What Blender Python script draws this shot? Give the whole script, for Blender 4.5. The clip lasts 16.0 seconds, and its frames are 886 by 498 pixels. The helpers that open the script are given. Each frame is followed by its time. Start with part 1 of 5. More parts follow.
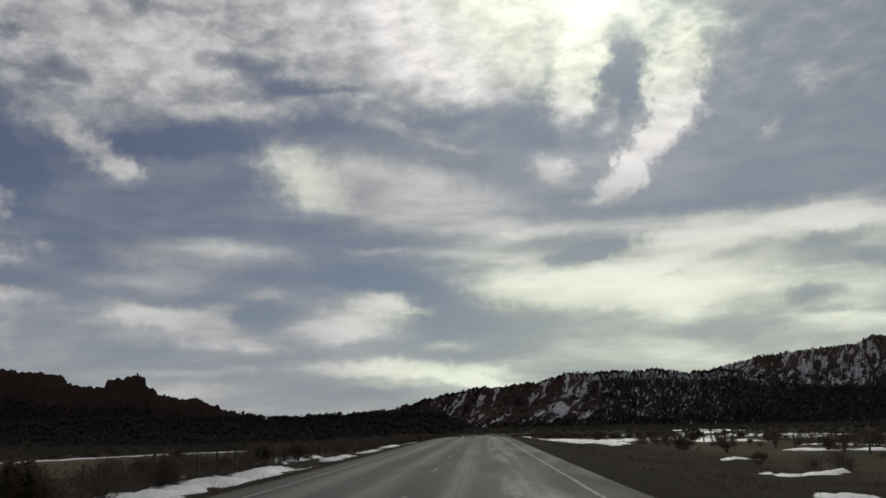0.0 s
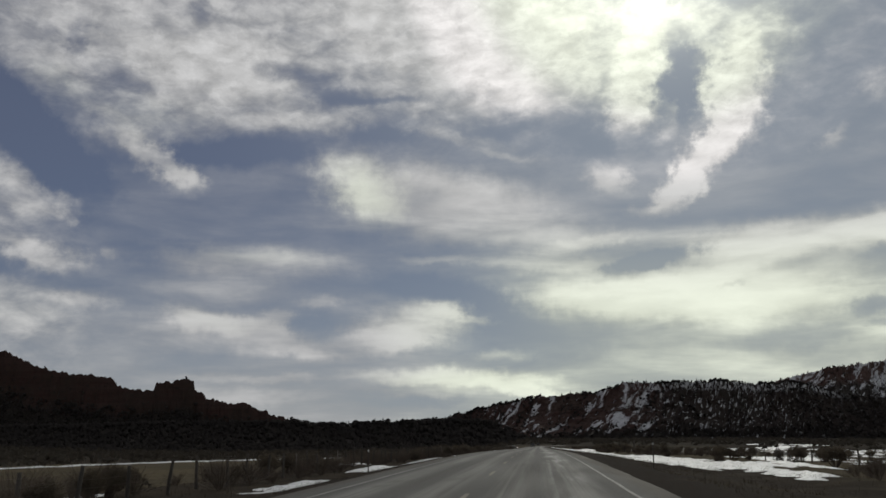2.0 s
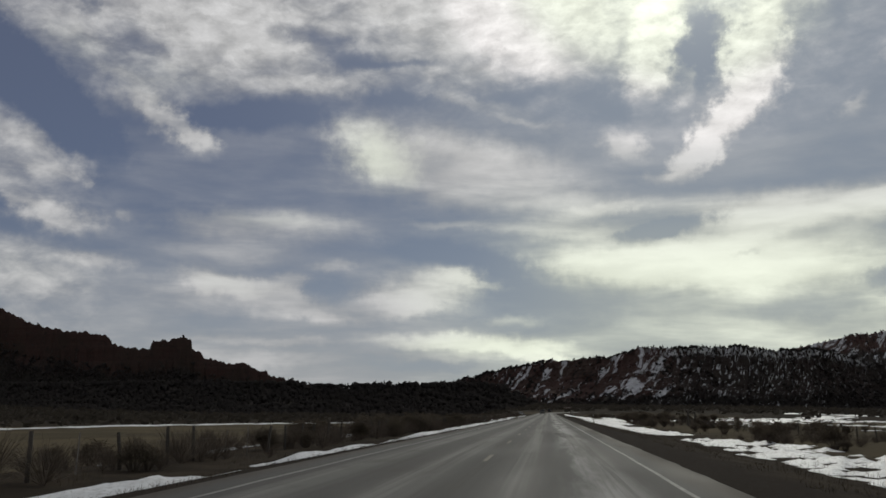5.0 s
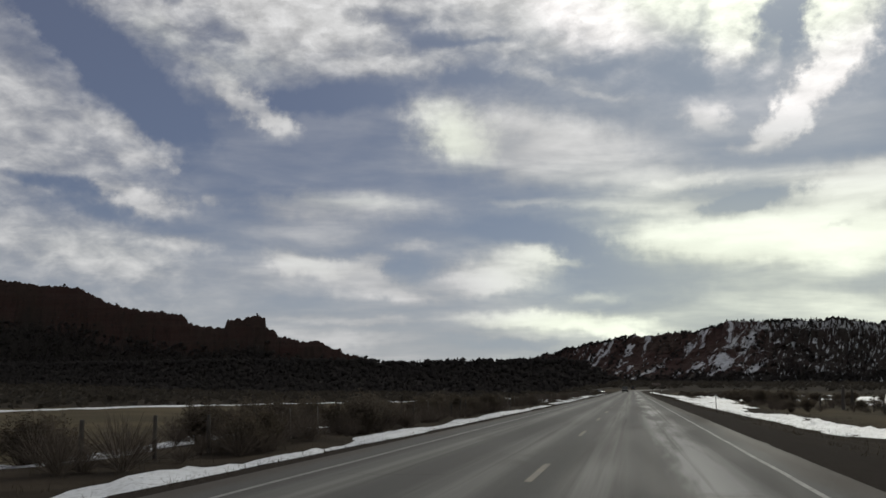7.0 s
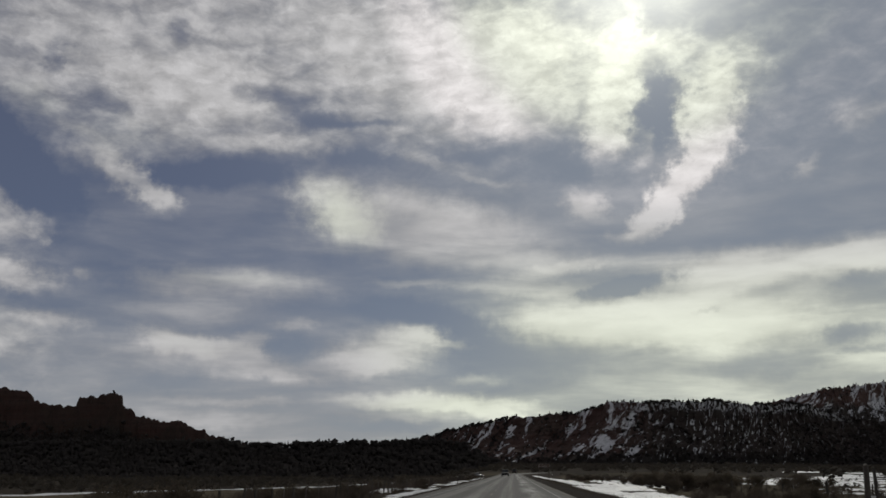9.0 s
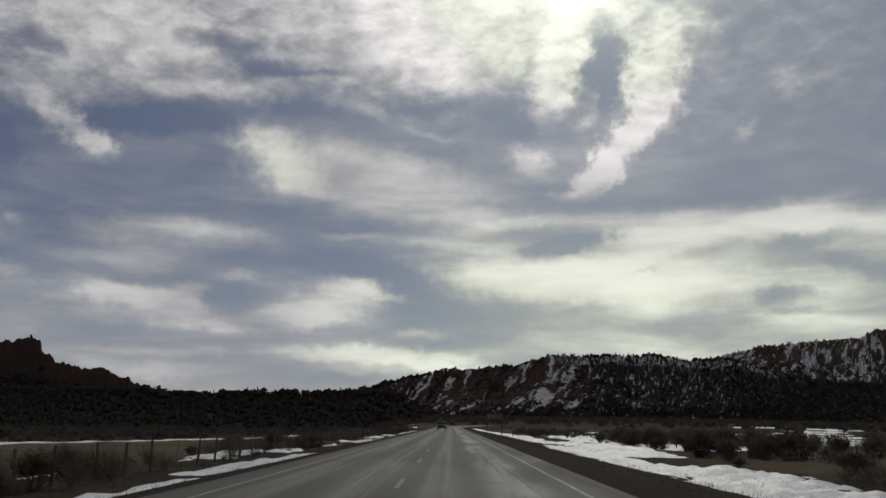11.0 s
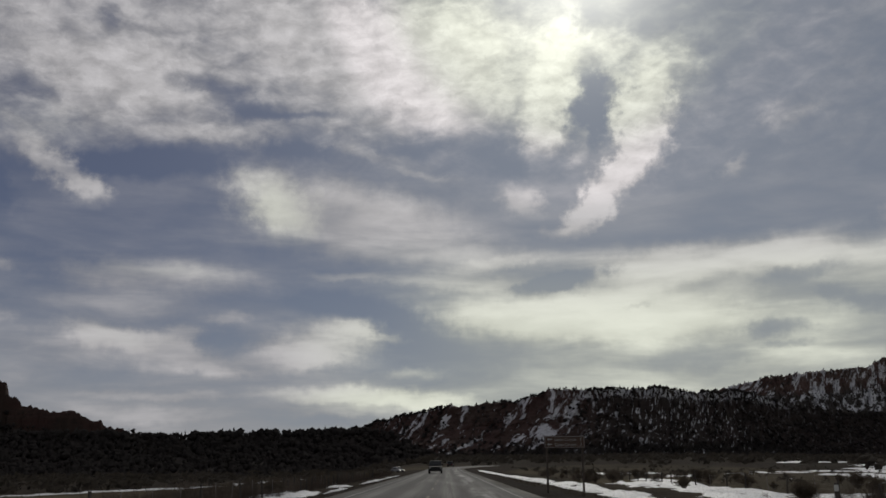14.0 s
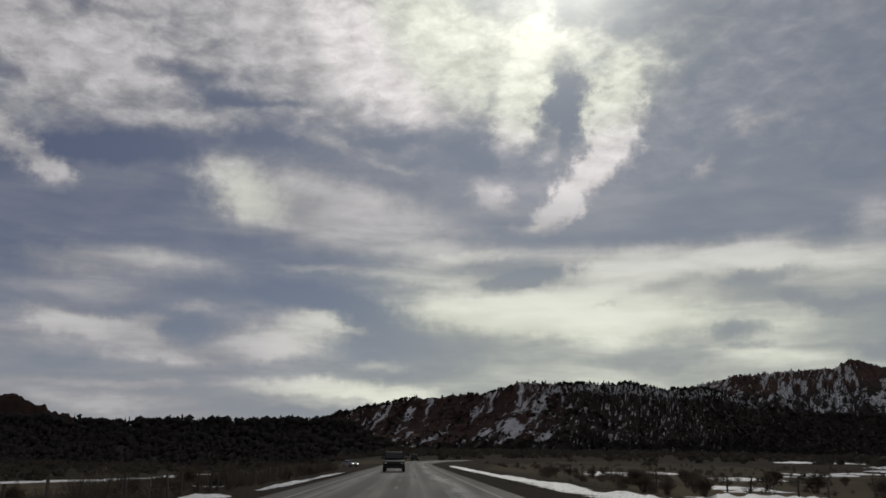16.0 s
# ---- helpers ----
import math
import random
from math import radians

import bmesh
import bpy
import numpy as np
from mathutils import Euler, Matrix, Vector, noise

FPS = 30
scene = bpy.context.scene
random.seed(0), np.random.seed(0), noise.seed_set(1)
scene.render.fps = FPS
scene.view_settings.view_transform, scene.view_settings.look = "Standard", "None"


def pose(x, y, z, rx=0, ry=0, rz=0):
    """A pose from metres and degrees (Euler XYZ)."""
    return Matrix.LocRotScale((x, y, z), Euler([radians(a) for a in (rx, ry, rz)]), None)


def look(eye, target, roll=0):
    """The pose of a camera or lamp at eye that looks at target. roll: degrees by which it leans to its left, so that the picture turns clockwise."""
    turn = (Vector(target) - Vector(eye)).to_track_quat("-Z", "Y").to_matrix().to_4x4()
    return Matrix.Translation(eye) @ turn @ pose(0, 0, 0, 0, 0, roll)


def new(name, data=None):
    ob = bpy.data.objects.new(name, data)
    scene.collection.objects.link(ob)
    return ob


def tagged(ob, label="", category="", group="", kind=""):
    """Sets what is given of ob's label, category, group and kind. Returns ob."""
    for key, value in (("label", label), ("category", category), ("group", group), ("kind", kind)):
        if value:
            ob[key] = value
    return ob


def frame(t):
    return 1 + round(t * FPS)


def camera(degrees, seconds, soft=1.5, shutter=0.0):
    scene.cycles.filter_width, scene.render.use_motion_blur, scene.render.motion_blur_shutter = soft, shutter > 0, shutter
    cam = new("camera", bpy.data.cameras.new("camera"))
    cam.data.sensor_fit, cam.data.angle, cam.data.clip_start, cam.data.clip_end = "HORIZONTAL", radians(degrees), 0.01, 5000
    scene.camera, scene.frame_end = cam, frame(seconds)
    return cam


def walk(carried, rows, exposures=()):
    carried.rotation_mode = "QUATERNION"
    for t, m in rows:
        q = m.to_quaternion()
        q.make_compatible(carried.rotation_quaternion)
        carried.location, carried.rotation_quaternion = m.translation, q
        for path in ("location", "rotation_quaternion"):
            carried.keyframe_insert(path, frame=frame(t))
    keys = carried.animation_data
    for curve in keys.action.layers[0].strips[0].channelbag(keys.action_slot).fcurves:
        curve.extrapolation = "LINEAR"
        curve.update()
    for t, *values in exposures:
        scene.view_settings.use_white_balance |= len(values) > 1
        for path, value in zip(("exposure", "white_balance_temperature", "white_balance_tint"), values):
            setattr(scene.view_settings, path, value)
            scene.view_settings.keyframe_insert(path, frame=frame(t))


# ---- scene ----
cam = camera(54.35, 16.0, soft=1.6)
# seconds, place, tilt, roll, turn
PATH = [
    (0.0, 1.56, 0.00, 0.114, 102.32, 1.06, 2.64),
    (0.5, 1.58, 11.50, 0.217, 102.16, 0.89, 4.52),
    (1.0, 1.60, 23.00, 0.338, 101.80, 0.42, 5.55),
    (1.5, 1.61, 34.49, 0.464, 101.85, -0.20, 6.14),
    (2.0, 1.62, 45.99, 0.597, 102.93, 0.07, 6.15),
    (2.5, 1.62, 57.48, 0.736, 102.91, 0.43, 6.08),
    (3.0, 1.62, 68.97, 0.882, 102.35, -0.30, 6.77),
    (3.5, 1.61, 80.46, 1.034, 101.79, -0.89, 7.42),
    (4.0, 1.60, 91.95, 1.166, 101.03, -1.17, 7.24),
    (6.5, 1.49, 149.37, 1.444, 100.24, 0.14, 6.26),
    (7.0, 1.45, 160.85, 1.445, 99.14, -0.50, 12.23),
    (7.5, 1.42, 172.32, 1.447, 98.92, -0.75, 16.81),
    (8.0, 1.38, 183.80, 1.449, 103.83, -0.93, 12.48),
    (8.5, 1.34, 195.27, 1.451, 104.68, -0.43, 6.34),
    (9.0, 1.30, 206.75, 1.454, 104.52, -0.21, 4.51),
    (9.5, 1.25, 218.22, 1.458, 104.07, -0.65, 3.39),
    (12.0, 1.00, 275.55, 1.496, 100.59, 0.14, -0.72),
    (12.5, 0.95, 287.02, 1.508, 101.40, 0.54, -1.02),
    (13.0, 0.90, 298.48, 1.521, 102.58, 0.22, 0.94),
    (13.5, 0.85, 309.94, 1.535, 103.32, 0.08, 1.52),
    (14.0, 0.79, 321.40, 1.550, 104.11, 0.29, 0.27),
    (14.5, 0.74, 332.85, 1.566, 104.37, 0.04, -0.22),
    (15.0, 0.69, 344.31, 1.584, 103.24, -0.28, -0.33),
    (15.5, 0.64, 355.76, 1.602, 102.71, -0.30, -1.05),
    (16.0, 0.58, 367.21, 1.621, 103.73, -0.76, -2.11),
]
walk(cam, [(t, pose(*p)) for t, *p in PATH],
     exposures=[(0, 0.12, 6500, 4), (3, 0.14, 6500, 4), (4.2, 0.18, 6500, 4), (6.4, 0.24, 6500, 4), (7.0, 0.42, 6500, 4), (7.6, 0.52, 6500, 4), (8.2, 0.22, 6500, 4), (9, 0.0, 6500, 6),
                (9.7, 0.04, 6500, 6), (12, 0.10, 6500, 6), (13, -0.02, 6500, 8), (14.3, -0.10, 6500, 8), (16, -0.06, 6500, 8)])

# ---------------------------------------------------------------- sky and sun
SUN_AZ, SUN_EL = 9.9, 33.0
SUN_DIR = Vector((math.sin(radians(SUN_AZ)) * math.cos(radians(SUN_EL)),
                  math.cos(radians(SUN_AZ)) * math.cos(radians(SUN_EL)), math.sin(radians(SUN_EL))))


class Nodes:
    """Short hand for building a node tree."""

    def __init__(self, tree):
        self.tree = tree
        tree.nodes.clear()

    def add(self, kind, **inputs):
        node = self.tree.nodes.new(kind)
        for key, value in inputs.items():
            self.plug(node, int(key[1:]), value)
        return node

    def plug(self, node, index, value):
        if isinstance(value, bpy.types.NodeSocket):
            self.tree.links.new(value, node.inputs[index])
        else:
            node.inputs[index].default_value = value

    def math(self, op, a, b=0.0, c=0.0, clamp=False):
        n = self.add("ShaderNodeMath", i0=a, i1=b, i2=c)
        n.operation, n.use_clamp = op, clamp
        return n.outputs[0]

    def vec(self, op, a, b=(0, 0, 0)):
        n = self.add("ShaderNodeVectorMath", i0=a, i1=b)
        n.operation = op
        return n.outputs["Value"] if op in ("LENGTH", "DOT_PRODUCT") else n.outputs["Vector"]

    def ramp(self, value, lo, hi, to_lo=0.0, to_hi=1.0, smooth=True):
        n = self.add("ShaderNodeMapRange", i0=value, i1=lo, i2=hi, i3=to_lo, i4=to_hi)
        n.interpolation_type = "SMOOTHSTEP" if smooth else "LINEAR"
        return n.outputs[0]

    def mix(self, factor, a, b, mode="MIX"):
        n = self.tree.nodes.new("ShaderNodeMix")
        n.data_type, n.blend_type = "RGBA", mode
        for index, value in ((0, factor), (6, a), (7, b)):
            if not isinstance(value, bpy.types.NodeSocket) and index > 0 and len(value) == 3:
                value = (*value, 1)
            self.plug(n, index, value)
        return n.outputs[2]

    def noise(self, vector, scale, detail=4.0, rough=0.55, warp=0.0):
        n = self.add("ShaderNodeTexNoise")
        self.plug(n, 0, vector)
        n.inputs["Scale"].default_value = scale
        n.inputs["Detail"].default_value = detail
        n.inputs["Roughness"].default_value = rough
        n.inputs["Distortion"].default_value = warp
        return n

    def slant(self, vector, lean, scale):
        """Turned first and stretched after, so that the pattern leans."""
        return self.mapping(self.mapping(vector, rot=lean), scale=scale)

    def mapping(self, vector, loc=(0, 0, 0), rot=0.0, scale=(1, 1, 1), kind="POINT"):
        n = self.add("ShaderNodeMapping")
        n.vector_type = kind
        self.plug(n, 0, vector)
        n.inputs["Location"].default_value = loc
        n.inputs["Rotation"].default_value = (0, 0, radians(rot))
        n.inputs["Scale"].default_value = scale
        return n.outputs[0]


world = bpy.data.worlds.new("sky")
scene.world = world
world.use_nodes = True
S = Nodes(world.node_tree)
sky_dir = S.add("ShaderNodeTexCoord").outputs["Generated"]
xyz = S.add("ShaderNodeSeparateXYZ", i0=sky_dir).outputs
azimuth = S.math("MULTIPLY", S.math("ARCTAN2", xyz[0], xyz[1]), 57.2958)
elevation = S.math("MULTIPLY", S.math("ARCSINE", xyz[2]), 57.2958)
angles = S.add("ShaderNodeCombineXYZ", i0=azimuth, i1=elevation).outputs[0]
# the layer of cloud as a flat sheet, so that it draws together towards the horizon
up = S.math("ADD", S.math("MAXIMUM", xyz[2], 0.0), 0.10)
sheet = S.add("ShaderNodeCombineXYZ", i0=S.math("DIVIDE", xyz[0], up), i1=S.math("DIVIDE", xyz[1], up)).outputs[0]
warp = None
for scale, reach in ((0.16, (1.8, 0.9, 0)), (0.55, (2.8, 1.0, 0)), (1.9, (1.5, 0.34, 0)), (6.0, (0.4, 0.1, 0))):
    stir = S.vec("MULTIPLY", S.vec("SUBTRACT", S.noise(angles, scale, 2.0, 0.6).outputs["Color"], (0.5, 0.5, 0.5)), reach)
    warp = stir if warp is None else S.vec("ADD", warp, stir)
bent = S.vec("ADD", angles, warp)
cover = gleam = None
clouds = 0


def blob(az, el, length, height, tilt, amount, soft):
    local = S.mapping(bent, (az, el, 0), tilt, (length * 1.4, height * 1.5, 1), "TEXTURE")
    return S.ramp(S.vec("LENGTH", local), 0.5 * (1.0 - soft), 1.0, amount * (0.88 if amount > 0 else 1.0), 0.0)


def cloud(az, el, length, height, tilt, amount, soft):
    """One cloud, or a gap where the amount is negative; tilt turns its right end up, soft is the share that fades out."""
    global cover, bent, clouds
    body = blob(az, el, length, height, tilt, amount, soft)
    cover = body if cover is None else S.math("ADD", cover, body)
    clouds += 1
    if clouds % 12 == 0:    # what lies in front stirs the next clouds by a hair, which also keeps the shader's working set small
        bent = S.vec("ADD", bent, S.math("MULTIPLY", cover, 0.002))


def bright(az, el, length, height, tilt, amount):
    """A stretch of thin cloud that lets more of the sun through."""
    global gleam
    body = blob(az, el, length, height, tilt, amount, 1.0)
    gleam = body if gleam is None else S.math("ADD", gleam, body)


# high patchy sheet over the upper left, with its trailing tip
cloud(-20.9, 27.6, 15.8, 5.1, 4, 0.85, 0.60)
cloud(-32.1, 26.2, 5.7, 3.2, -15, 0.35, 0.90)
cloud(-21.8, 22.8, 7.8, 3.1, -3, 0.75, 0.60)
cloud(-31.7, 22.6, 5.0, 1.6, -13, 0.50, 0.80)
cloud(-14.6, 21.2, 4.8, 0.7, 3, 0.55, 0.60)
cloud(-26.9, 19.2, 2.9, 1.4, -22, 0.65, 0.70)
cloud(-25.1, 17.8, 2.6, 1.0, -35, 0.85, 0.70)
cloud(-23.6, 16.8, 1.7, 0.5, -16, 0.62, 0.90)
cloud(-40.4, 24.7, 6.6, 3.7, -24, 0.30, 0.90)
cloud(-5.0, 23.6, 8.3, 2.7, -2, 0.70, 0.70)
cloud(1.7, 25.6, 7.3, 4.2, -5, 0.85, 0.70)
cloud(-4.1, 28.1, 10.4, 3.8, -3, 0.80, 0.70)
# rifts in it
cloud(-28.2, 22.5, 2.3, 1.3, -11, -0.50, 0.90)
cloud(-16.7, 24.0, 3.6, 0.7, -7, -0.60, 0.80)
cloud(-13.8, 22.8, 3.2, 0.5, -1, -0.60, 0.80)
cloud(-30.8, 24.7, 0.7, 1.6, -6, -0.35, 0.90)
cloud(-23.3, 27.5, 1.0, 1.0, 5, -0.35, 0.90)
cloud(-34.4, 19.6, 7.1, 1.6, -35, -1.00, 0.70)
cloud(-38.2, 21.6, 2.3, 1.0, -31, -0.50, 0.80)
cloud(-20.4, 18.8, 6.6, 1.0, 7, -0.70, 0.90)
cloud(-1.9, 21.0, 3.1, 0.8, 5, -0.45, 0.80)
cloud(-10.2, 20.8, 2.8, 0.9, 0, -0.50, 0.80)
cloud(-10.2, 22.6, 3.2, 0.3, 4, -0.50, 0.80)
cloud(4.4, 20.2, 4.0, 1.5, -5, -0.45, 0.80)
# streaks under its far end
cloud(-6.2, 20.6, 4.7, 0.4, -9, 0.40, 0.80)
cloud(-2.0, 19.3, 3.1, 0.3, -12, 0.35, 0.80)
# masses at the far left
cloud(-39.1, 15.6, 8.6, 3.4, -24, 0.76, 0.65)
cloud(-33.5, 15.7, 3.3, 0.8, -19, 0.50, 0.70)
cloud(-32.1, 14.2, 2.3, 0.5, -4, 0.60, 0.70)
cloud(-36.4, 12.0, 3.3, 0.5, -7, -0.75, 0.70)
cloud(-31.7, 11.5, 2.9, 0.9, -11, 0.85, 0.60)
cloud(-34.3, 10.8, 3.3, 0.5, -9, -0.50, 0.80)
cloud(-34.7, 8.3, 6.5, 1.8, -6, 0.72, 0.70)
cloud(-29.4, 9.0, 2.4, 0.5, -5, 0.60, 0.70)
cloud(-27.8, 11.8, 1.1, 0.4, -1, 0.55, 0.80)
cloud(-30.1, 13.6, 0.5, 0.3, 5, 0.40, 0.80)
cloud(-43.8, 10.1, 5.6, 6.4, 7, 0.50, 0.70)
cloud(-28.7, 5.5, 11.0, 2.1, -2, 0.12, 0.90)
# lens-shaped cloud in the middle and its veil
cloud(-11.9, 17.2, 3.5, 2.0, -22, 0.95, 0.90)
cloud(-9.8, 15.8, 4.3, 1.0, -10, 0.50, 1.00)
cloud(-7.5, 17.2, 6.6, 1.6, -10, 0.65, 0.90)
cloud(-3.2, 16.4, 6.1, 1.6, -11, 0.50, 0.80)
cloud(-4.0, 14.2, 10.1, 1.4, -5, 0.60, 0.80)
cloud(-4.4, 15.5, 12.0, 3.0, -6, 0.25, 1.00)
cloud(-6.0, 12.2, 4.5, 0.3, -2, 0.35, 0.80)
# low bands on the left
cloud(-19.3, 11.9, 7.0, 1.1, 0, 0.75, 0.80)
cloud(-23.4, 11.5, 3.0, 0.8, 7, 0.30, 0.90)
cloud(-21.1, 10.1, 5.6, 1.1, 0, 0.45, 0.90)
cloud(-21.6, 8.1, 3.1, 0.8, -8, 0.80, 0.70)
cloud(-24.2, 7.2, 3.3, 0.9, -2, 0.35, 0.90)
cloud(-18.0, 7.0, 6.1, 1.0, -10, 0.75, 0.80)
cloud(-18.0, 7.8, 2.2, 0.4, -18, 0.30, 0.90)
cloud(-16.8, 8.3, 1.7, 0.5, -1, 0.55, 0.70)
cloud(-15.0, 5.9, 2.4, 0.3, -3, 0.45, 0.80)
cloud(-8.1, 7.9, 4.3, 1.5, 10, 0.75, 0.80)
cloud(-6.4, 8.8, 1.9, 0.7, 6, 0.40, 0.90)
cloud(-9.4, 6.5, 3.0, 0.4, 12, 0.35, 0.90)
cloud(-10.5, 7.1, 3.0, 0.9, 9, 0.40, 0.90)
cloud(-4.5, 8.3, 2.4, 0.3, -8, 0.45, 0.80)
cloud(-14.1, 9.3, 1.7, 0.3, 1, 0.40, 0.80)
cloud(-17.9, 4.4, 4.8, 0.3, 1, 0.50, 0.80)
cloud(-18.9, 3.3, 5.8, 0.5, 1, 0.45, 0.80)
cloud(-2.4, 5.9, 2.2, 0.3, 4, 0.45, 0.80)
cloud(-5.1, 4.4, 6.9, 0.6, -2, 0.95, 0.60)
cloud(-6.8, 3.6, 5.5, 0.3, -1, 0.40, 0.80)
cloud(-0.5, 3.5, 3.2, 0.4, -12, 0.70, 0.60)
cloud(-7.7, 2.9, 3.7, 0.3, 1, -0.50, 0.80)
cloud(-15.0, 7.7, 1.6, 1.1, 1, -0.45, 0.80)
cloud(-7.1, 10.2, 4.9, 1.0, -6, -0.50, 0.80)
cloud(-2.7, 9.0, 3.3, 1.4, -13, -0.45, 0.80)
cloud(-0.9, 6.5, 5.7, 1.2, -0, -0.45, 0.80)
cloud(-22.0, 5.4, 3.3, 0.6, 2, -0.35, 0.80)
# broad bank on the right
cloud(8.3, 9.3, 9.6, 1.6, -0, 0.85, 0.75)
cloud(12.7, 11.9, 4.8, 1.4, 12, 0.75, 0.70)
cloud(2.2, 11.8, 5.0, 0.7, -2, 0.65, 0.70)
cloud(3.7, 13.2, 3.6, 0.5, 9, 0.55, 0.70)
cloud(4.2, 10.1, 5.6, 1.4, -2, 0.50, 0.80)
cloud(16.8, 12.8, 9.9, 1.1, -2, 0.75, 0.60)
cloud(22.8, 13.1, 4.1, 1.0, 8, 0.65, 0.60)
cloud(16.6, 11.0, 7.2, 1.3, 4, 0.65, 0.70)
cloud(13.0, 9.1, 11.9, 1.4, -1, 0.60, 0.70)
cloud(17.9, 6.7, 11.8, 3.3, -1, 0.50, 0.80)
cloud(27.3, 11.8, 5.1, 1.6, 4, 0.60, 0.70)
cloud(29.3, 14.5, 1.9, 1.1, 4, 0.55, 0.70)
# grey hollows in the bank
cloud(6.7, 11.6, 2.1, 0.5, 5, -1.10, 0.70)
cloud(9.0, 12.2, 2.5, 0.4, 9, -0.65, 0.80)
cloud(12.5, 9.9, 1.5, 0.3, 9, -0.70, 0.80)
cloud(22.9, 11.4, 2.5, 0.5, 10, -0.55, 0.80)
cloud(24.4, 10.2, 1.2, 0.4, 5, -0.50, 0.80)
cloud(20.7, 8.0, 2.4, 0.5, 4, -0.50, 0.80)
cloud(15.5, 6.4, 4.4, 0.7, 3, -0.50, 0.80)
cloud(21.4, 7.2, 1.7, 0.2, 0, -0.40, 0.80)
cloud(26.2, 9.5, 2.1, 0.6, -3, -0.50, 0.80)
cloud(28.7, 9.8, 1.4, 0.4, 1, -0.50, 0.80)
cloud(29.0, 6.5, 1.8, 0.7, 4, -0.45, 0.80)
cloud(21.1, 8.3, 2.0, 0.6, 4, -0.40, 0.80)
# comma of cloud below the sun, and wisps
cloud(13.5, 21.9, 2.0, 3.6, -14, 1.35, 0.50)
cloud(11.6, 18.2, 2.5, 1.2, 42, 1.05, 0.55)
cloud(9.8, 16.3, 2.1, 1.0, 34, 1.10, 0.55)
cloud(7.7, 15.3, 1.4, 0.4, 6, 0.50, 0.80)
cloud(7.6, 24.6, 1.9, 5.1, -12, 1.00, 0.60)
cloud(6.3, 21.1, 2.5, 1.0, 14, 0.65, 0.70)
cloud(11.0, 26.8, 3.9, 1.3, -9, 0.80, 0.70)
cloud(10.7, 22.8, 1.4, 2.4, 0, -0.60, 0.95)
cloud(9.7, 21.4, 0.6, 0.7, -26, 0.40, 0.90)
cloud(11.3, 23.8, 0.5, 1.0, -37, 0.35, 0.90)
cloud(12.1, 25.0, 1.0, 0.4, -28, 0.55, 0.70)
cloud(9.8, 20.2, 1.4, 0.9, -7, 0.45, 0.80)
cloud(15.8, 25.3, 2.0, 2.2, -11, 0.55, 0.80)
cloud(5.2, 17.3, 1.8, 1.0, -18, 0.75, 0.75)
cloud(19.5, 18.6, 1.3, 0.5, 25, 0.55, 0.80)
cloud(23.1, 21.3, 2.0, 0.8, -2, 0.45, 0.80)
cloud(11.7, 15.8, 17.2, 4.0, -4, 0.15, 0.90)
bright(-11.6, 16.7, 3.3, 2.1, -28, 0.70)
bright(-5.1, 4.3, 6.9, 0.7, -2, 0.50)
bright(-21.0, 8.0, 3.3, 0.8, -8, 0.12)
bright(-34.1, 8.4, 6.3, 1.6, -4, 0.08)
bright(-8.2, 8.3, 3.4, 1.0, 8, 0.08)
bright(-18.2, 12.2, 5.3, 0.7, 0, 0.20)
bright(-31.6, 21.8, 2.1, 1.1, -12, 0.20)
bright(-26.3, 20.6, 4.5, 1.4, -4, 0.15)

patchy = S.noise(S.mapping(sheet, (3.1, 1.7, 0), 20, (1.0, 1.5, 1)), 3.2, 7.0, 0.62, 0.35).outputs[0]
streak = S.noise(S.mapping(angles, (2.0, 0, 0), -4, (0.105, 0.46, 1)), 1.0, 5.0, 0.5, 0.3).outputs[0]
cells = S.noise(S.mapping(angles, (0, 0, 0), -24, (0.55, 1.0, 1)), 0.8, 6.0, 0.56, 0.25).outputs[0]
ripple = S.noise(S.mapping(bent, (0, 0, 0), -24, (0.55, 1.5, 1)), 0.9, 6.0, 0.6, 0.4).outputs[0]
broad = S.noise(S.mapping(sheet, (0.4, 6.2, 0)), 0.55, 3.0, 0.5).outputs[0]
texture = S.mix(S.math("MAXIMUM", S.ramp(elevation, 15, 22), S.ramp(azimuth, -26, -31, 0.0, 0.85)), streak, cells)
texture = S.add("ShaderNodeSeparateColor", i0=texture).outputs[0]
low = S.math("MULTIPLY", S.ramp(elevation, 0.0, 15.0, 0.46, 0.06), S.ramp(azimuth, -34, -14, 0.6, 1.0))
# beyond the part of the sky that faces the road the sheet goes on in the same broken way
aside = S.ramp(S.math("ABSOLUTE", azimuth), 42, 75, 0.0, 1.0)
high = S.ramp(elevation, 29, 40, 0.0, 1.0)
rest = S.math("MULTIPLY", S.math("MAXIMUM", aside, high), S.ramp(broad, 0.35, 0.65, 0.1, 0.9))
covered = S.math("ADD", S.math("ADD", cover, rest), low)
# thin cloud frays, thick cloud is mottled, the clear sky stays nearly even
loose = S.math("MULTIPLY", S.ramp(covered, -0.1, 0.5, 0.65, 1.0), S.ramp(covered, 0.9, 1.9, 1.0, 0.75))
grainy = S.math("ADD", S.math("MULTIPLY", S.math("SUBTRACT", patchy, 0.5), 0.45),
                S.math("MULTIPLY", S.math("SUBTRACT", texture, 0.5), S.ramp(elevation, 11, 20, 1.7, 1.3)))
density = S.math("ADD", covered, S.math("MULTIPLY", grainy, loose))
thick = S.ramp(density, -0.32, 1.25)
facing = S.vec("DOT_PRODUCT", sky_dir, tuple(SUN_DIR))
near_sun = S.math("MAXIMUM", facing, 0.0)
halo = S.math("POWER", near_sun, 14.0)
core = S.math("POWER", near_sun, 240.0)
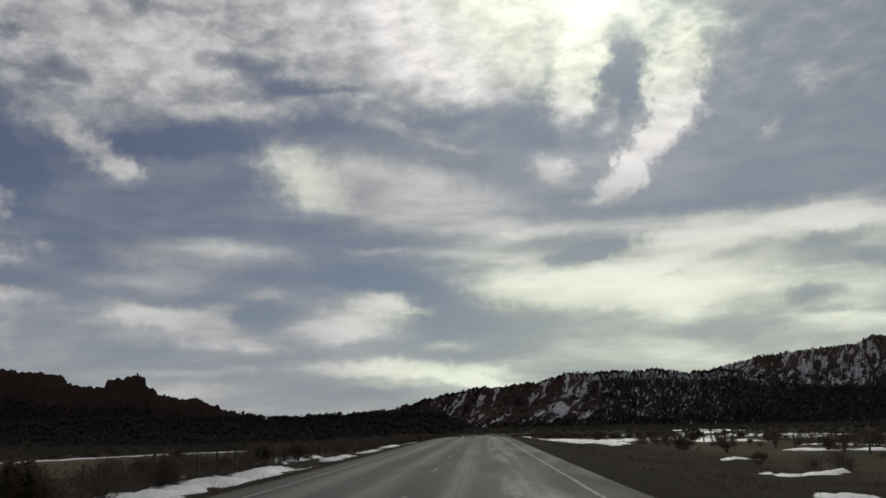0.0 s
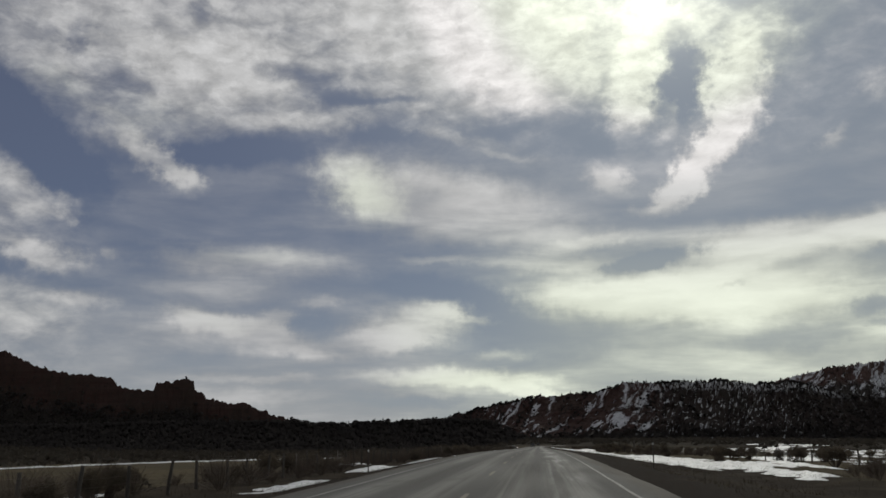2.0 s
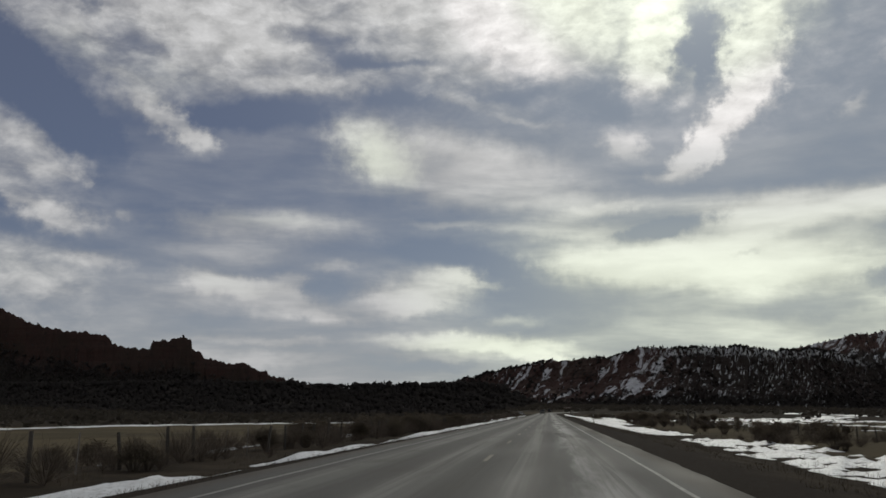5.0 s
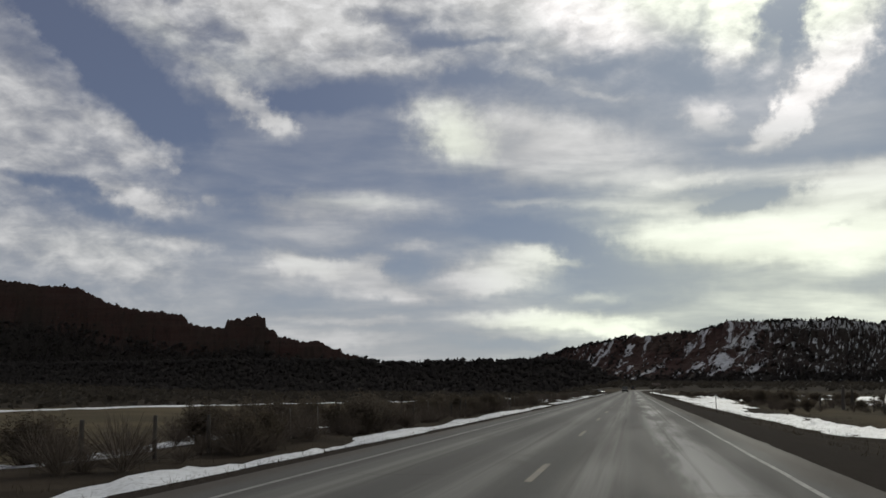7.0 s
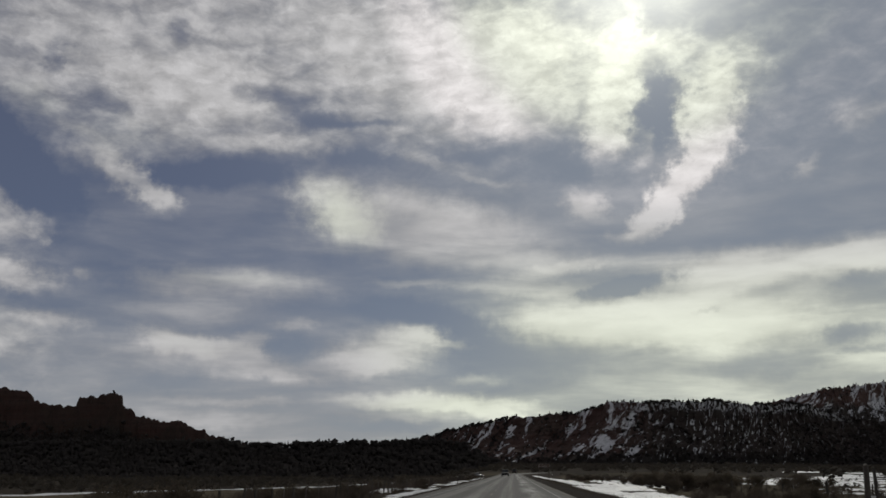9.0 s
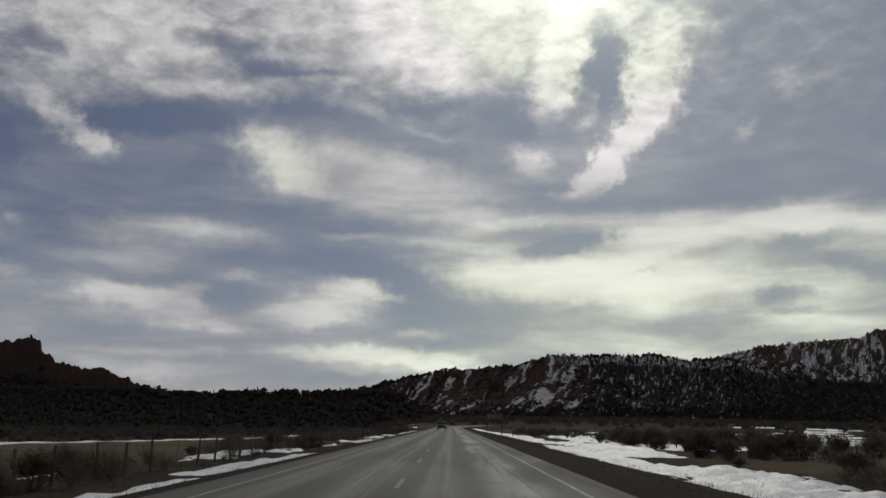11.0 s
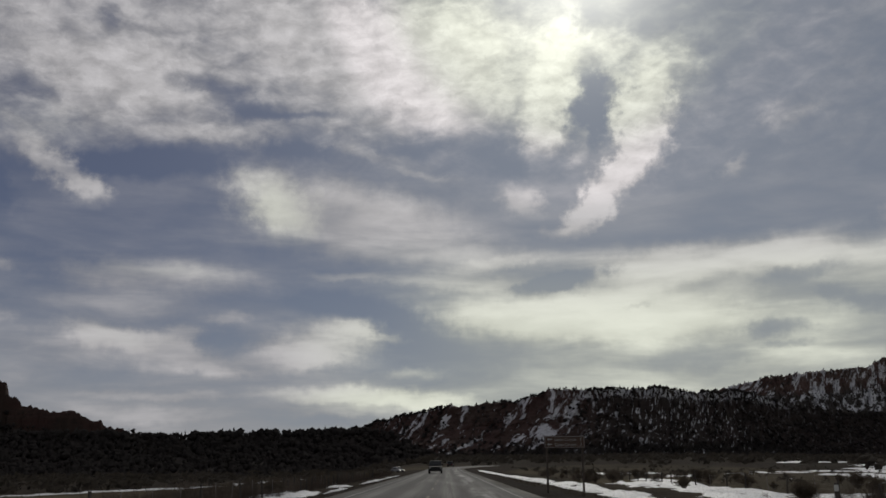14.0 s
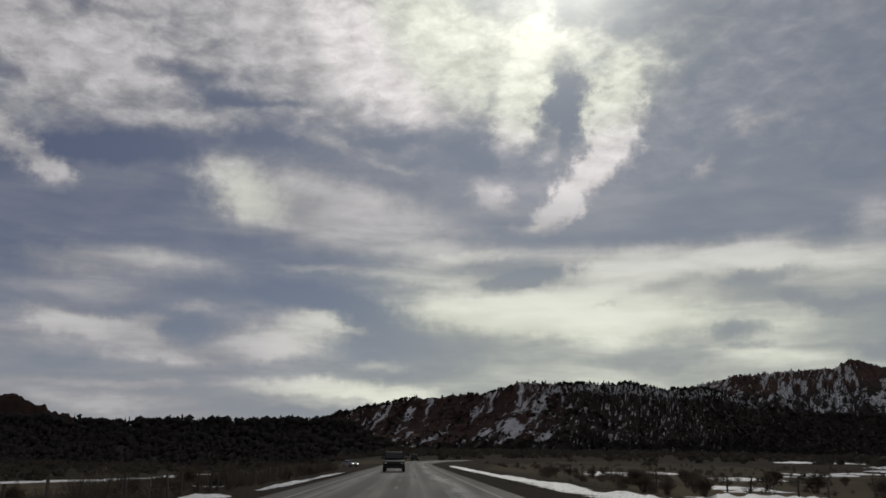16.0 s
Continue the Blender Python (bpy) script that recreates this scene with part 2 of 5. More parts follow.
glow = S.math("ADD", S.math("MULTIPLY", halo, 0.13), S.math("MULTIPLY", core, 1.15))
sky_node = S.add("ShaderNodeTexSky")
sky_node.sky_type, sky_node.sun_disc = "NISHITA", False
sky_node.sun_elevation, sky_node.sun_rotation = radians(SUN_EL), radians(SUN_AZ)
sky_node.altitude, sky_node.dust_density, sky_node.ozone_density = 2100, 0.6, 2.0
nishita = sky_node.outputs[0]
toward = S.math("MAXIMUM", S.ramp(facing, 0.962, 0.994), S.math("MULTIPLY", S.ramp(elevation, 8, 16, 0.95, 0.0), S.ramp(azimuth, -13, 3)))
clear = S.mix(0.5, S.vec("MULTIPLY", nishita, (0.032, 0.032, 0.033)), (0.114, 0.114, 0.168))
clear = S.mix(S.ramp(elevation, 0.0, 14.0, 0.6, 0.0), clear, (0.31, 0.315, 0.345))
clear = S.mix(S.ramp(azimuth, -22, 8, 0.0, 0.4), clear, (0.215, 0.25, 0.295))
# between the bars of the bank lies thinner grey cloud, not open sky
clear = S.mix(S.math("MULTIPLY", S.ramp(azimuth, -6, 4, 0.0, 0.75), S.ramp(elevation, 10.5, 14.5, 1.0, 0.0)), clear, (0.275, 0.295, 0.31))
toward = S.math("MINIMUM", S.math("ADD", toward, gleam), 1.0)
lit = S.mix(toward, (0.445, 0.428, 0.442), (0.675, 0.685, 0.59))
# a faint pink ring of iridescence in the thin cloud round the sun
ring = S.math("MULTIPLY", S.ramp(facing, 0.955, 0.966), S.ramp(facing, 0.972, 0.982, 1.0, 0.0))
lit = S.mix(S.math("MULTIPLY", ring, 0.8), lit, (0.70, 0.65, 0.665))
# cloud is brightest towards the sun and dull on the far side of the sky
shade = S.math("MULTIPLY", S.math("MULTIPLY", S.ramp(density, 0.2, 1.5, 0.80, 1.10), S.math("MULTIPLY", S.ramp(texture, 0.3, 0.7, 0.86, 1.12), S.math("ADD", 1.0, S.math("MULTIPLY", S.math("SUBTRACT", ripple, 0.5), S.ramp(elevation, 15, 22, 0.12, 0.75))))), S.ramp(facing, -0.5, 0.55, 0.95, 1.0))
lit = S.vec("SCALE", lit)
S.plug(lit.node, 3, shade)
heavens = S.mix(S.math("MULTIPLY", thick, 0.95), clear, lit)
shine = S.vec("SCALE", (1.0, 0.97, 0.86))
S.plug(shine.node, 3, S.math("MULTIPLY", glow, S.ramp(thick, 0.1, 0.9, 0.75, 1.0)))
heavens = S.vec("ADD", heavens, shine)
background = S.add("ShaderNodeBackground", i0=heavens, i1=1.0)
S.tree.links.new(background.outputs[0], S.add("ShaderNodeOutputWorld").inputs[0])

sun = new("sun", bpy.data.lights.new("sun", "SUN"))
sun.data.energy, sun.data.angle, sun.data.color = 0.9, radians(1.5), (1.0, 0.95, 0.86)
sun.matrix_world = look(SUN_DIR * 100, (0, 0, 0))


# ---------------------------------------------------------------- materials
def material(name, colours, scale, rough=0.85, bump=0.3, fine=None, metal=0.0, space="Object", stretch=(1, 1, 1), random_tint=0.0,
             specular=0.5, depth=0.02, through_leaf=0.0):
    """Two scales of mottling between three colours, with relief; through_leaf: the share of light that leaves let through."""
    mat = bpy.data.materials.new(name)
    mat.use_nodes = True
    M = Nodes(mat.node_tree)
    where = M.add("ShaderNodeTexCoord").outputs[space]
    where = M.mapping(where, scale=stretch)
    coarse = M.noise(where, scale, 5.0, 0.6).outputs[0]
    grain = M.noise(where, fine or scale * 9, 6.0, 0.7).outputs[0]
    colour = M.mix(M.ramp(coarse, 0.36, 0.64), colours[0], colours[1])
    colour = M.mix(M.ramp(grain, 0.45, 0.72), colour, colours[2])
    if random_tint:
        tone = M.ramp(M.add("ShaderNodeObjectInfo").outputs["Random"], 0, 1, 1 - random_tint, 1 + random_tint, False)
        colour = M.vec("SCALE", colour)
        M.plug(colour.node, 3, tone)
    shader = M.add("ShaderNodeBsdfPrincipled", i0=colour)
    shader.inputs["Roughness"].default_value = rough
    shader.inputs["Metallic"].default_value = metal
    shader.inputs["Specular IOR Level"].default_value = specular
    relief = M.add("ShaderNodeBump")
    relief.inputs["Strength"].default_value, relief.inputs["Distance"].default_value = bump, depth
    M.plug(relief, relief.inputs.find("Height"), M.math("ADD", grain, coarse))
    M.tree.links.new(relief.outputs[0], shader.inputs["Normal"])
    surface = shader.outputs[0]
    if through_leaf:
        both = M.add("ShaderNodeMixShader", i0=through_leaf)
        M.tree.links.new(surface, both.inputs[1])
        M.tree.links.new(M.add("ShaderNodeBsdfTranslucent", i0=colour).outputs[0], both.inputs[2])
        surface = both.outputs[0]
    M.tree.links.new(surface, M.add("ShaderNodeOutputMaterial").inputs[0])
    return mat


def rock_material(name, snow_from, snow_to, streak, drifts=0.0, soil=120.0, tone=1.0, lean=28):
    """Red sandstone in beds, with soil on the gentler slopes and old snow lying in the gullies."""
    mat = bpy.data.materials.new(name)
    mat.use_nodes = True
    M = Nodes(mat.node_tree)
    at = M.add("ShaderNodeTexCoord").outputs["Object"]
    slope = M.add("ShaderNodeUVMap").outputs[0]
    beds = M.noise(M.mapping(at, scale=(0.004, 0.004, 0.11)), 1.0, 5.0, 0.65, 0.4).outputs[0]
    blotch = M.noise(at, 0.012, 6.0, 0.62).outputs[0]
    grain = M.noise(at, 0.14, 6.0, 0.7).outputs[0]
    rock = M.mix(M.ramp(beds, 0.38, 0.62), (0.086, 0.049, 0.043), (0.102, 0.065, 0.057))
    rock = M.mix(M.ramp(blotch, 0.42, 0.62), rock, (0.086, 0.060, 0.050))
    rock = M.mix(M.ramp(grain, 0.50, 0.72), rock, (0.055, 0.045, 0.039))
    run, down, _ = M.add("ShaderNodeSeparateXYZ", i0=slope).outputs
    # needle litter and dark soil on the lower slopes
    rock = M.mix(M.ramp(M.math("ADD", down, M.math("MULTIPLY", blotch, 60.0)), soil + 10, soil + 45), rock, (0.046, 0.040, 0.036))
    if drifts:
        rock = M.mix(M.ramp(run, 790, 920, 0.0, 0.75), rock, (0.034, 0.031, 0.028))
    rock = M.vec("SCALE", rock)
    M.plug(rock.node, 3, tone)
    falls = M.noise(M.slant(slope, -lean, (0.046, 0.021, 1)), 1.0, 6.0, 0.62, 0.5).outputs[0]
    places = M.noise(M.mapping(slope, scale=(0.0065, 0.006, 1)), 1.0, 2.0, 0.5).outputs[0]
    flecks = M.noise(M.slant(slope, -lean, (0.15, 0.055, 1)), 1.0, 4.0, 0.7).outputs[0]
    sum_ = M.math("ADD", M.math("MULTIPLY", falls, streak), M.math("ADD", M.math("MULTIPLY", places, 0.55), M.math("MULTIPLY", flecks, 0.45)))
    # the snow lies deepest on the open shoulder and just under the rim
    shoulder = M.math("MULTIPLY", M.math("MULTIPLY", M.ramp(run, 330, 430), M.ramp(run, 820, 960, 1.0, 0.0)), M.ramp(down, 95, 140, 1.0, 0.0))
    rim = M.math("MULTIPLY", M.ramp(run, 850, 960), M.ramp(down, 26, 34, 0.12, 0.0))
    sum_ = M.math("ADD", sum_, M.math("MULTIPLY", M.math("MAXIMUM", shoulder, rim), drifts))
    sum_ = M.math("SUBTRACT", sum_, M.math("MAXIMUM", M.ramp(down, 120, 200, 0.0, 0.22), M.math("MULTIPLY", M.ramp(run, 1120, 1260), 0.16 if drifts else 0.0)))
    snow = M.ramp(sum_, snow_from, snow_to)
    # snow showing between the trunks in upright strokes, and in a broken line under the rim
    if drifts:
        strokes = M.noise(M.slant(slope, -14, (0.15, 0.07, 1)), 1.0, 4.0, 0.65, 0.8).outputs[0]
        among = M.math("MULTIPLY", M.math("MULTIPLY", M.ramp(run, 780, 900), M.ramp(run, 1160, 1330, 1.0, 0.2)), M.ramp(down, 150, 215, 1.0, 0.0))
        snow = M.math("MAXIMUM", snow, M.math("MULTIPLY", M.ramp(strokes, 0.57, 0.64, 0.0, 0.9), among))
        under_rim = M.math("MULTIPLY", M.math("MULTIPLY", M.ramp(run, 780, 860), M.ramp(run, 1300, 1400, 1.0, 0.0)), M.ramp(down, 9, 17, 1.0, 0.0))
        crumbs = M.noise(M.slant(slope, -20, (0.16, 0.16, 1)), 1.0, 3.0, 0.6).outputs[0]
        snow = M.math("MAXIMUM", snow, M.math("MULTIPLY", M.ramp(crumbs, 0.48, 0.54, 0.0, 0.9), under_rim))
    colour = M.mix(M.math("MULTIPLY", snow, M.ramp(grain, 0.35, 0.65, 1.0, 0.7)), rock, (0.56, 0.565, 0.585))
    shader = M.add("ShaderNodeBsdfPrincipled", i0=colour)
    shader.inputs["Roughness"].default_value = 0.95
    shader.inputs["Specular IOR Level"].default_value = 0.08
    relief = M.add("ShaderNodeBump")
    relief.inputs["Strength"].default_value, relief.inputs["Distance"].default_value = 0.7, 3.0
    M.plug(relief, relief.inputs.find("Height"), M.math("ADD", grain, beds))
    M.tree.links.new(relief.outputs[0], shader.inputs["Normal"])
    M.tree.links.new(shader.outputs[0], M.add("ShaderNodeOutputMaterial").inputs[0])
    return mat


def asphalt_material():
    """Old chip-sealed asphalt: paler wheel tracks, dried salt in patches, a damp sheen here and there."""
    mat = bpy.data.materials.new("weathered_asphalt")
    mat.use_nodes = True
    M = Nodes(mat.node_tree)
    uv = M.add("ShaderNodeUVMap").outputs[0]
    across = M.add("ShaderNodeSeparateXYZ", i0=uv).outputs[0]
    streaks = M.noise(M.mapping(uv, scale=(1.7, 0.012, 1)), 1.0, 5.0, 0.6, 0.2).outputs[0]
    blotch = M.noise(M.mapping(uv, scale=(0.55, 0.07, 1)), 1.0, 5.0, 0.62, 0.6).outputs[0]
    salt = M.noise(M.mapping(uv, (4.0, 2.0, 0), 0, (0.9, 0.06, 1)), 1.0, 7.0, 0.6, 0.15).outputs[0]
    stones = M.noise(uv, 55.0, 3.0, 0.7).outputs[0]

    def track(middle, width):
        return M.ramp(M.math("ABSOLUTE", M.math("SUBTRACT", across, middle)), 0.1, width, 1.0, 0.0)

    tracks = M.math("MAXIMUM", M.math("MAXIMUM", track(0.9, 0.62), track(2.65, 0.75)),
                    M.math("MAXIMUM", track(-0.85, 0.7), track(-2.6, 0.7)))
    base = M.mix(M.ramp(blotch, 0.35, 0.65), (0.050, 0.048, 0.045), (0.076, 0.073, 0.068))
    base = M.mix(M.math("MULTIPLY", tracks, M.ramp(streaks, 0.38, 0.62, 0.35, 1.0)), base, (0.185, 0.18, 0.166))
    base = M.mix(M.math("MULTIPLY", M.ramp(streaks, 0.52, 0.62), 0.55), base, (0.065, 0.06, 0.055))
    white = M.math("MULTIPLY", M.ramp(salt, 0.44, 0.60), track(2.5, 0.95))
    base = M.mix(M.math("MULTIPLY", white, 0.78), base, (0.33, 0.325, 0.31))
    dark = M.noise(M.mapping(uv, (7.0, 0, 0), 0, (2.6, 0.02, 1)), 1.0, 4.0, 0.6, 0.3).outputs[0]
    base = M.mix(M.ramp(dark, 0.52, 0.66, 0.0, 0.65), base, (0.058, 0.053, 0.047))
    patches = M.noise(M.mapping(uv, (1.0, 9.0, 0), 0, (0.35, 0.22, 1)), 1.0, 5.0, 0.65, 0.4).outputs[0]
    base = M.mix(M.ramp(patches, 0.55, 0.68, 0.0, 0.4), base, (0.062, 0.055, 0.047))
    # dirt and gravel washed over the edges of the paving
    ragged = M.math("MULTIPLY", patches, 0.9)
    edge = M.math("MAXIMUM", M.ramp(M.math("SUBTRACT", ragged, across), 4.15, 4.7), M.ramp(M.math("ADD", ragged, across), 4.35, 4.95))
    base = M.mix(edge, base, M.mix(M.ramp(stones, 0.4, 0.65), (0.062, 0.050, 0.040), (0.042, 0.035, 0.029)))
    base = M.mix(M.ramp(stones, 0.5, 0.75, 0.0, 0.3), base, (0.22, 0.215, 0.205))
    shader = M.add("ShaderNodeBsdfPrincipled", i0=base)
    M.plug(shader, shader.inputs.find("Roughness"), M.ramp(blotch, 0.3, 0.7, 0.70, 0.88))
    shader.inputs["Specular IOR Level"].default_value = 0.14
    relief = M.add("ShaderNodeBump")
    relief.inputs["Strength"].default_value, relief.inputs["Distance"].default_value = 0.5, 0.01
    M.plug(relief, relief.inputs.find("Height"), M.math("ADD", stones, blotch))
    M.tree.links.new(relief.outputs[0], shader.inputs["Normal"])
    M.tree.links.new(shader.outputs[0], M.add("ShaderNodeOutputMaterial").inputs[0])
    return mat


def ground_material():
    """Winter pasture: tan dead grass in the fields, darker sage and bare red soil, gravel beside the road."""
    mat = bpy.data.materials.new("winter_pasture")
    mat.use_nodes = True
    M = Nodes(mat.node_tree)
    at = M.add("ShaderNodeTexCoord").outputs["Object"]
    lateral = M.add("ShaderNodeSeparateXYZ", i0=M.add("ShaderNodeUVMap").outputs[0]).outputs[0]
    side = M.math("ABSOLUTE", lateral)
    broad_ = M.noise(at, 0.02, 5.0, 0.6).outputs[0]
    middle = M.noise(at, 0.35, 6.0, 0.65).outputs[0]
    fine_ = M.noise(at, 6.0, 6.0, 0.75).outputs[0]
    grass = M.mix(M.ramp(broad_, 0.4, 0.6), (0.105, 0.086, 0.055), (0.076, 0.064, 0.043))
    soil = M.mix(M.ramp(middle, 0.4, 0.62), (0.06, 0.045, 0.032), (0.04, 0.034, 0.026))
    field = M.mix(M.ramp(middle, 0.56, 0.74, 0.0, 0.7), grass, soil)
    verge = M.mix(M.ramp(middle, 0.42, 0.6), (0.034, 0.028, 0.022), (0.050, 0.040, 0.030))
    gravel = M.mix(M.ramp(fine_, 0.4, 0.65), (0.038, 0.031, 0.025), (0.026, 0.022, 0.019))
    wobble = M.math("ADD", side, M.math("MULTIPLY", M.math("SUBTRACT", middle, 0.5), 4.0))
    colour = M.mix(M.ramp(wobble, 6.0, 8.0), gravel, verge)
    colour = M.mix(M.ramp(wobble, 14.0, 22.0), colour, field)
    scrub = M.mix(M.ramp(middle, 0.4, 0.6), (0.030, 0.026, 0.021), (0.047, 0.038, 0.029))
    along = M.add("ShaderNodeSeparateXYZ", i0=at).outputs[1]
    hem = M.math("ADD", M.math("ADD", side, M.math("MULTIPLY", along, 0.335)), M.math("MULTIPLY", middle, 8.0))
    colour = M.mix(M.ramp(hem, 312, 322), colour, scrub)
    colour = M.mix(M.ramp(M.math("ADD", lateral, M.math("MULTIPLY", broad_, 60.0)), 34, 70, 0.0, 0.35), colour, scrub)
    colour = M.mix(M.ramp(M.math("ADD", along, M.math("MULTIPLY", broad_, 200.0)), 640, 900), colour, scrub)
    colour = M.mix(M.ramp(fine_, 0.55, 0.8, 0.0, 0.6), colour, (0.06, 0.048, 0.035))
    shader = M.add("ShaderNodeBsdfPrincipled", i0=colour)
    shader.inputs["Roughness"].default_value = 1.0
    shader.inputs["Specular IOR Level"].default_value = 0.02
    relief = M.add("ShaderNodeBump")
    relief.inputs["Strength"].default_value, relief.inputs["Distance"].default_value = 0.8, 0.06
    M.plug(relief, relief.inputs.find("Height"), M.math("ADD", fine_, middle))
    M.tree.links.new(relief.outputs[0], shader.inputs["Normal"])
    M.tree.links.new(shader.outputs[0], M.add("ShaderNodeOutputMaterial").inputs[0])
    return mat


ASPHALT = asphalt_material()
PASTURE = ground_material()
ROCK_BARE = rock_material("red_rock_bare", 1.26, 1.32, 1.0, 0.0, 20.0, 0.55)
FOREST_FLOOR = rock_material("forest_floor", 1.28, 1.34, 1.0, 0.0, -60.0)
ROCK_FAR = rock_material("pale_rock_snowy", 1.00, 1.09, 1.0, 0.0, 60.0, 0.85, 58)
ROCK_SNOWY = rock_material("red_rock_snowy", 1.19, 1.235, 1.0, 0.13, 120.0, 0.68)
# the grey third tone puts shaded hollows, as well as dirty snow, into the colour
SNOW = material("old_snow", [(0.60, 0.61, 0.62), (0.70, 0.71, 0.72), (0.30, 0.295, 0.29)], 0.45, 0.6, 0.5, 7.0, depth=0.04)
PAINT_WHITE = material("worn_white_paint", [(0.19, 0.186, 0.172), (0.125, 0.12, 0.112), (0.085, 0.08, 0.073)], 1.1, 0.75, 0.2, 9.0)
PAINT_YELLOW = material("worn_yellow_paint", [(0.145, 0.118, 0.075), (0.112, 0.098, 0.072), (0.08, 0.074, 0.064)], 1.1, 0.75, 0.2, 9.0)
TAR = material("crack_sealant", [(0.035, 0.034, 0.032), (0.05, 0.047, 0.044), (0.065, 0.06, 0.055)], 3.0, 0.95, 0.2, specular=0.05)
CONIFER = material("dark_conifer", [(0.050, 0.045, 0.043), (0.056, 0.050, 0.047), (0.044, 0.040, 0.039)], 0.05, 0.95, 0.1, 0.6, specular=0.02, through_leaf=0.45)
TWIG = material("grey_brown_twigs", [(0.082, 0.065, 0.052), (0.112, 0.09, 0.07), (0.054, 0.044, 0.036)], 2.5, 0.9, 0.3, 20, random_tint=0.35, specular=0.15)
SAGE = material("dull_sage_leaves", [(0.088, 0.072, 0.053), (0.112, 0.091, 0.067), (0.064, 0.053, 0.041)], 2.5, 0.9, 0.2, 18, random_tint=0.3, specular=0.08, through_leaf=0.35)
STRAW = material("dead_grass", [(0.088, 0.069, 0.045), (0.062, 0.049, 0.034), (0.038, 0.031, 0.023)], 0.35, 0.9, 0.1, 4.0, specular=0.15)
OLD_WOOD = material("weathered_wood", [(0.048, 0.040, 0.033), (0.066, 0.057, 0.048), (0.028, 0.024, 0.021)], 3.0, 0.85, 0.6, 30, stretch=(1, 1, 0.15), random_tint=0.25)
STEEL = material("dull_steel", [(0.16, 0.15, 0.14), (0.22, 0.20, 0.19), (0.12, 0.08, 0.06)], 4.0, 0.55, 0.2, 40, metal=0.6)
WIRE = material("rusty_wire", [(0.12, 0.09, 0.07), (0.16, 0.13, 0.11), (0.08, 0.05, 0.04)], 4.0, 0.6, 0.1, 30, metal=0.5)


# ---------------------------------------------------------------- building helpers
def mesh_of(name, verts, faces, mat, smooth=False, uv=None):
    """A mesh from arrays; uv: one pair for each vertex."""
    me = bpy.data.meshes.new(name)
    me.from_pydata([tuple(v) for v in verts], [], [tuple(f) for f in faces])
    me.materials.append(mat)
    if uv is not None:
        corner = np.empty(len(me.loops), dtype=np.int32)
        me.loops.foreach_get("vertex_index", corner)
        me.uv_layers.new(name="UVMap").data.foreach_set("uv", np.asarray(uv, dtype=np.float32)[corner].ravel())
    if smooth:
        me.polygons.foreach_set("use_smooth", [True] * len(me.polygons))
    me.update()
    return me


def part(name, data, parent, label=""):
    ob = new(name, data)
    ob.parent = parent
    return tagged(ob, label)


def thing(name, label, category, group="", at=(0, 0, 0), turn=0.0):
    ob = new(name)
    ob.matrix_world = pose(*at, 0, 0, turn)
    return tagged(ob, label, category, group)


def grid_faces(rows, cols):
    i = np.arange(rows - 1)[:, None] * cols + np.arange(cols - 1)[None, :]
    i = i.ravel()
    return np.stack([i, i + 1, i + 1 + cols, i + cols], 1)


def box_mesh(name, lo, hi, mat, bevel=0.0):
    bm = bmesh.new()
    bmesh.ops.create_cube(bm, size=1.0)
    for v in bm.verts:
        v.co = [lo[k] + (v.co[k] + 0.5) * (hi[k] - lo[k]) for k in range(3)]
    if bevel:
        bmesh.ops.bevel(bm, geom=bm.edges[:], offset=bevel, segments=2, affect="EDGES", profile=0.6)
    me = bpy.data.meshes.new(name)
    bm.to_mesh(me)
    bm.free()
    me.materials.append(mat)
    return me


def tube(points, radii, sides):
    """Vertices and faces of a tapering tube along the points."""
    pts = [Vector(p) for p in points]
    verts, faces = [], []
    for k, p in enumerate(pts):
        along = (pts[min(k + 1, len(pts) - 1)] - pts[max(k - 1, 0)]).normalized()
        a = along.orthogonal().normalized()
        b = along.cross(a)
        for j in range(sides):
            w = 2 * math.pi * j / sides
            verts.append(p + (a * math.cos(w) + b * math.sin(w)) * radii[k])
    for k in range(len(pts) - 1):
        for j in range(sides):
            n = (j + 1) % sides
            faces.append((k * sides + j, k * sides + n, (k + 1) * sides + n, (k + 1) * sides + j))
    faces.append(tuple(range(sides))[::-1])
    faces.append(tuple((len(pts) - 1) * sides + j for j in range(sides)))
    return verts, faces


class Pile:
    """Collects many small pieces into one mesh."""

    def __init__(self):
        self.verts, self.faces = [], []

    def put(self, verts, faces):
        n = len(self.verts)
        self.verts += [tuple(v) for v in verts]
        self.faces += [tuple(i + n for i in f) for f in faces]


def smoothstep(lo, hi, v):
    t = np.clip((np.asarray(v, dtype=float) - lo) / (hi - lo), 0, 1)
    return t * t * (3 - 2 * t)


def waves(x, y, size, seed, octaves=4):
    """Soft noise from turned sines, about -1 to 1."""
    rng = np.random.RandomState(seed)
    x, y = np.asarray(x, dtype=float), np.asarray(y, dtype=float)
    total, amp, norm = np.zeros(np.broadcast(x, y).shape), 1.0, 0.0
    for k in range(octaves):
        for _ in range(3):
            a, p, q = rng.uniform(0, 6.28, 3)
            total = total + amp * np.sin((x * math.cos(a) + y * math.sin(a)) * 6.28 / size * rng.uniform(0.7, 1.4) + p
                                         + 1.3 * np.sin((x * math.sin(q) + y * math.cos(q)) * 4.1 / size))
        norm += 3 * amp * 0.55
        amp, size = amp * 0.55, size * 0.47
    return total / norm


# ---------------------------------------------------------------- the lie of the land
BEND, RADIUS = 540.0, 430.0     # the road runs straight north this far, then bends to the east


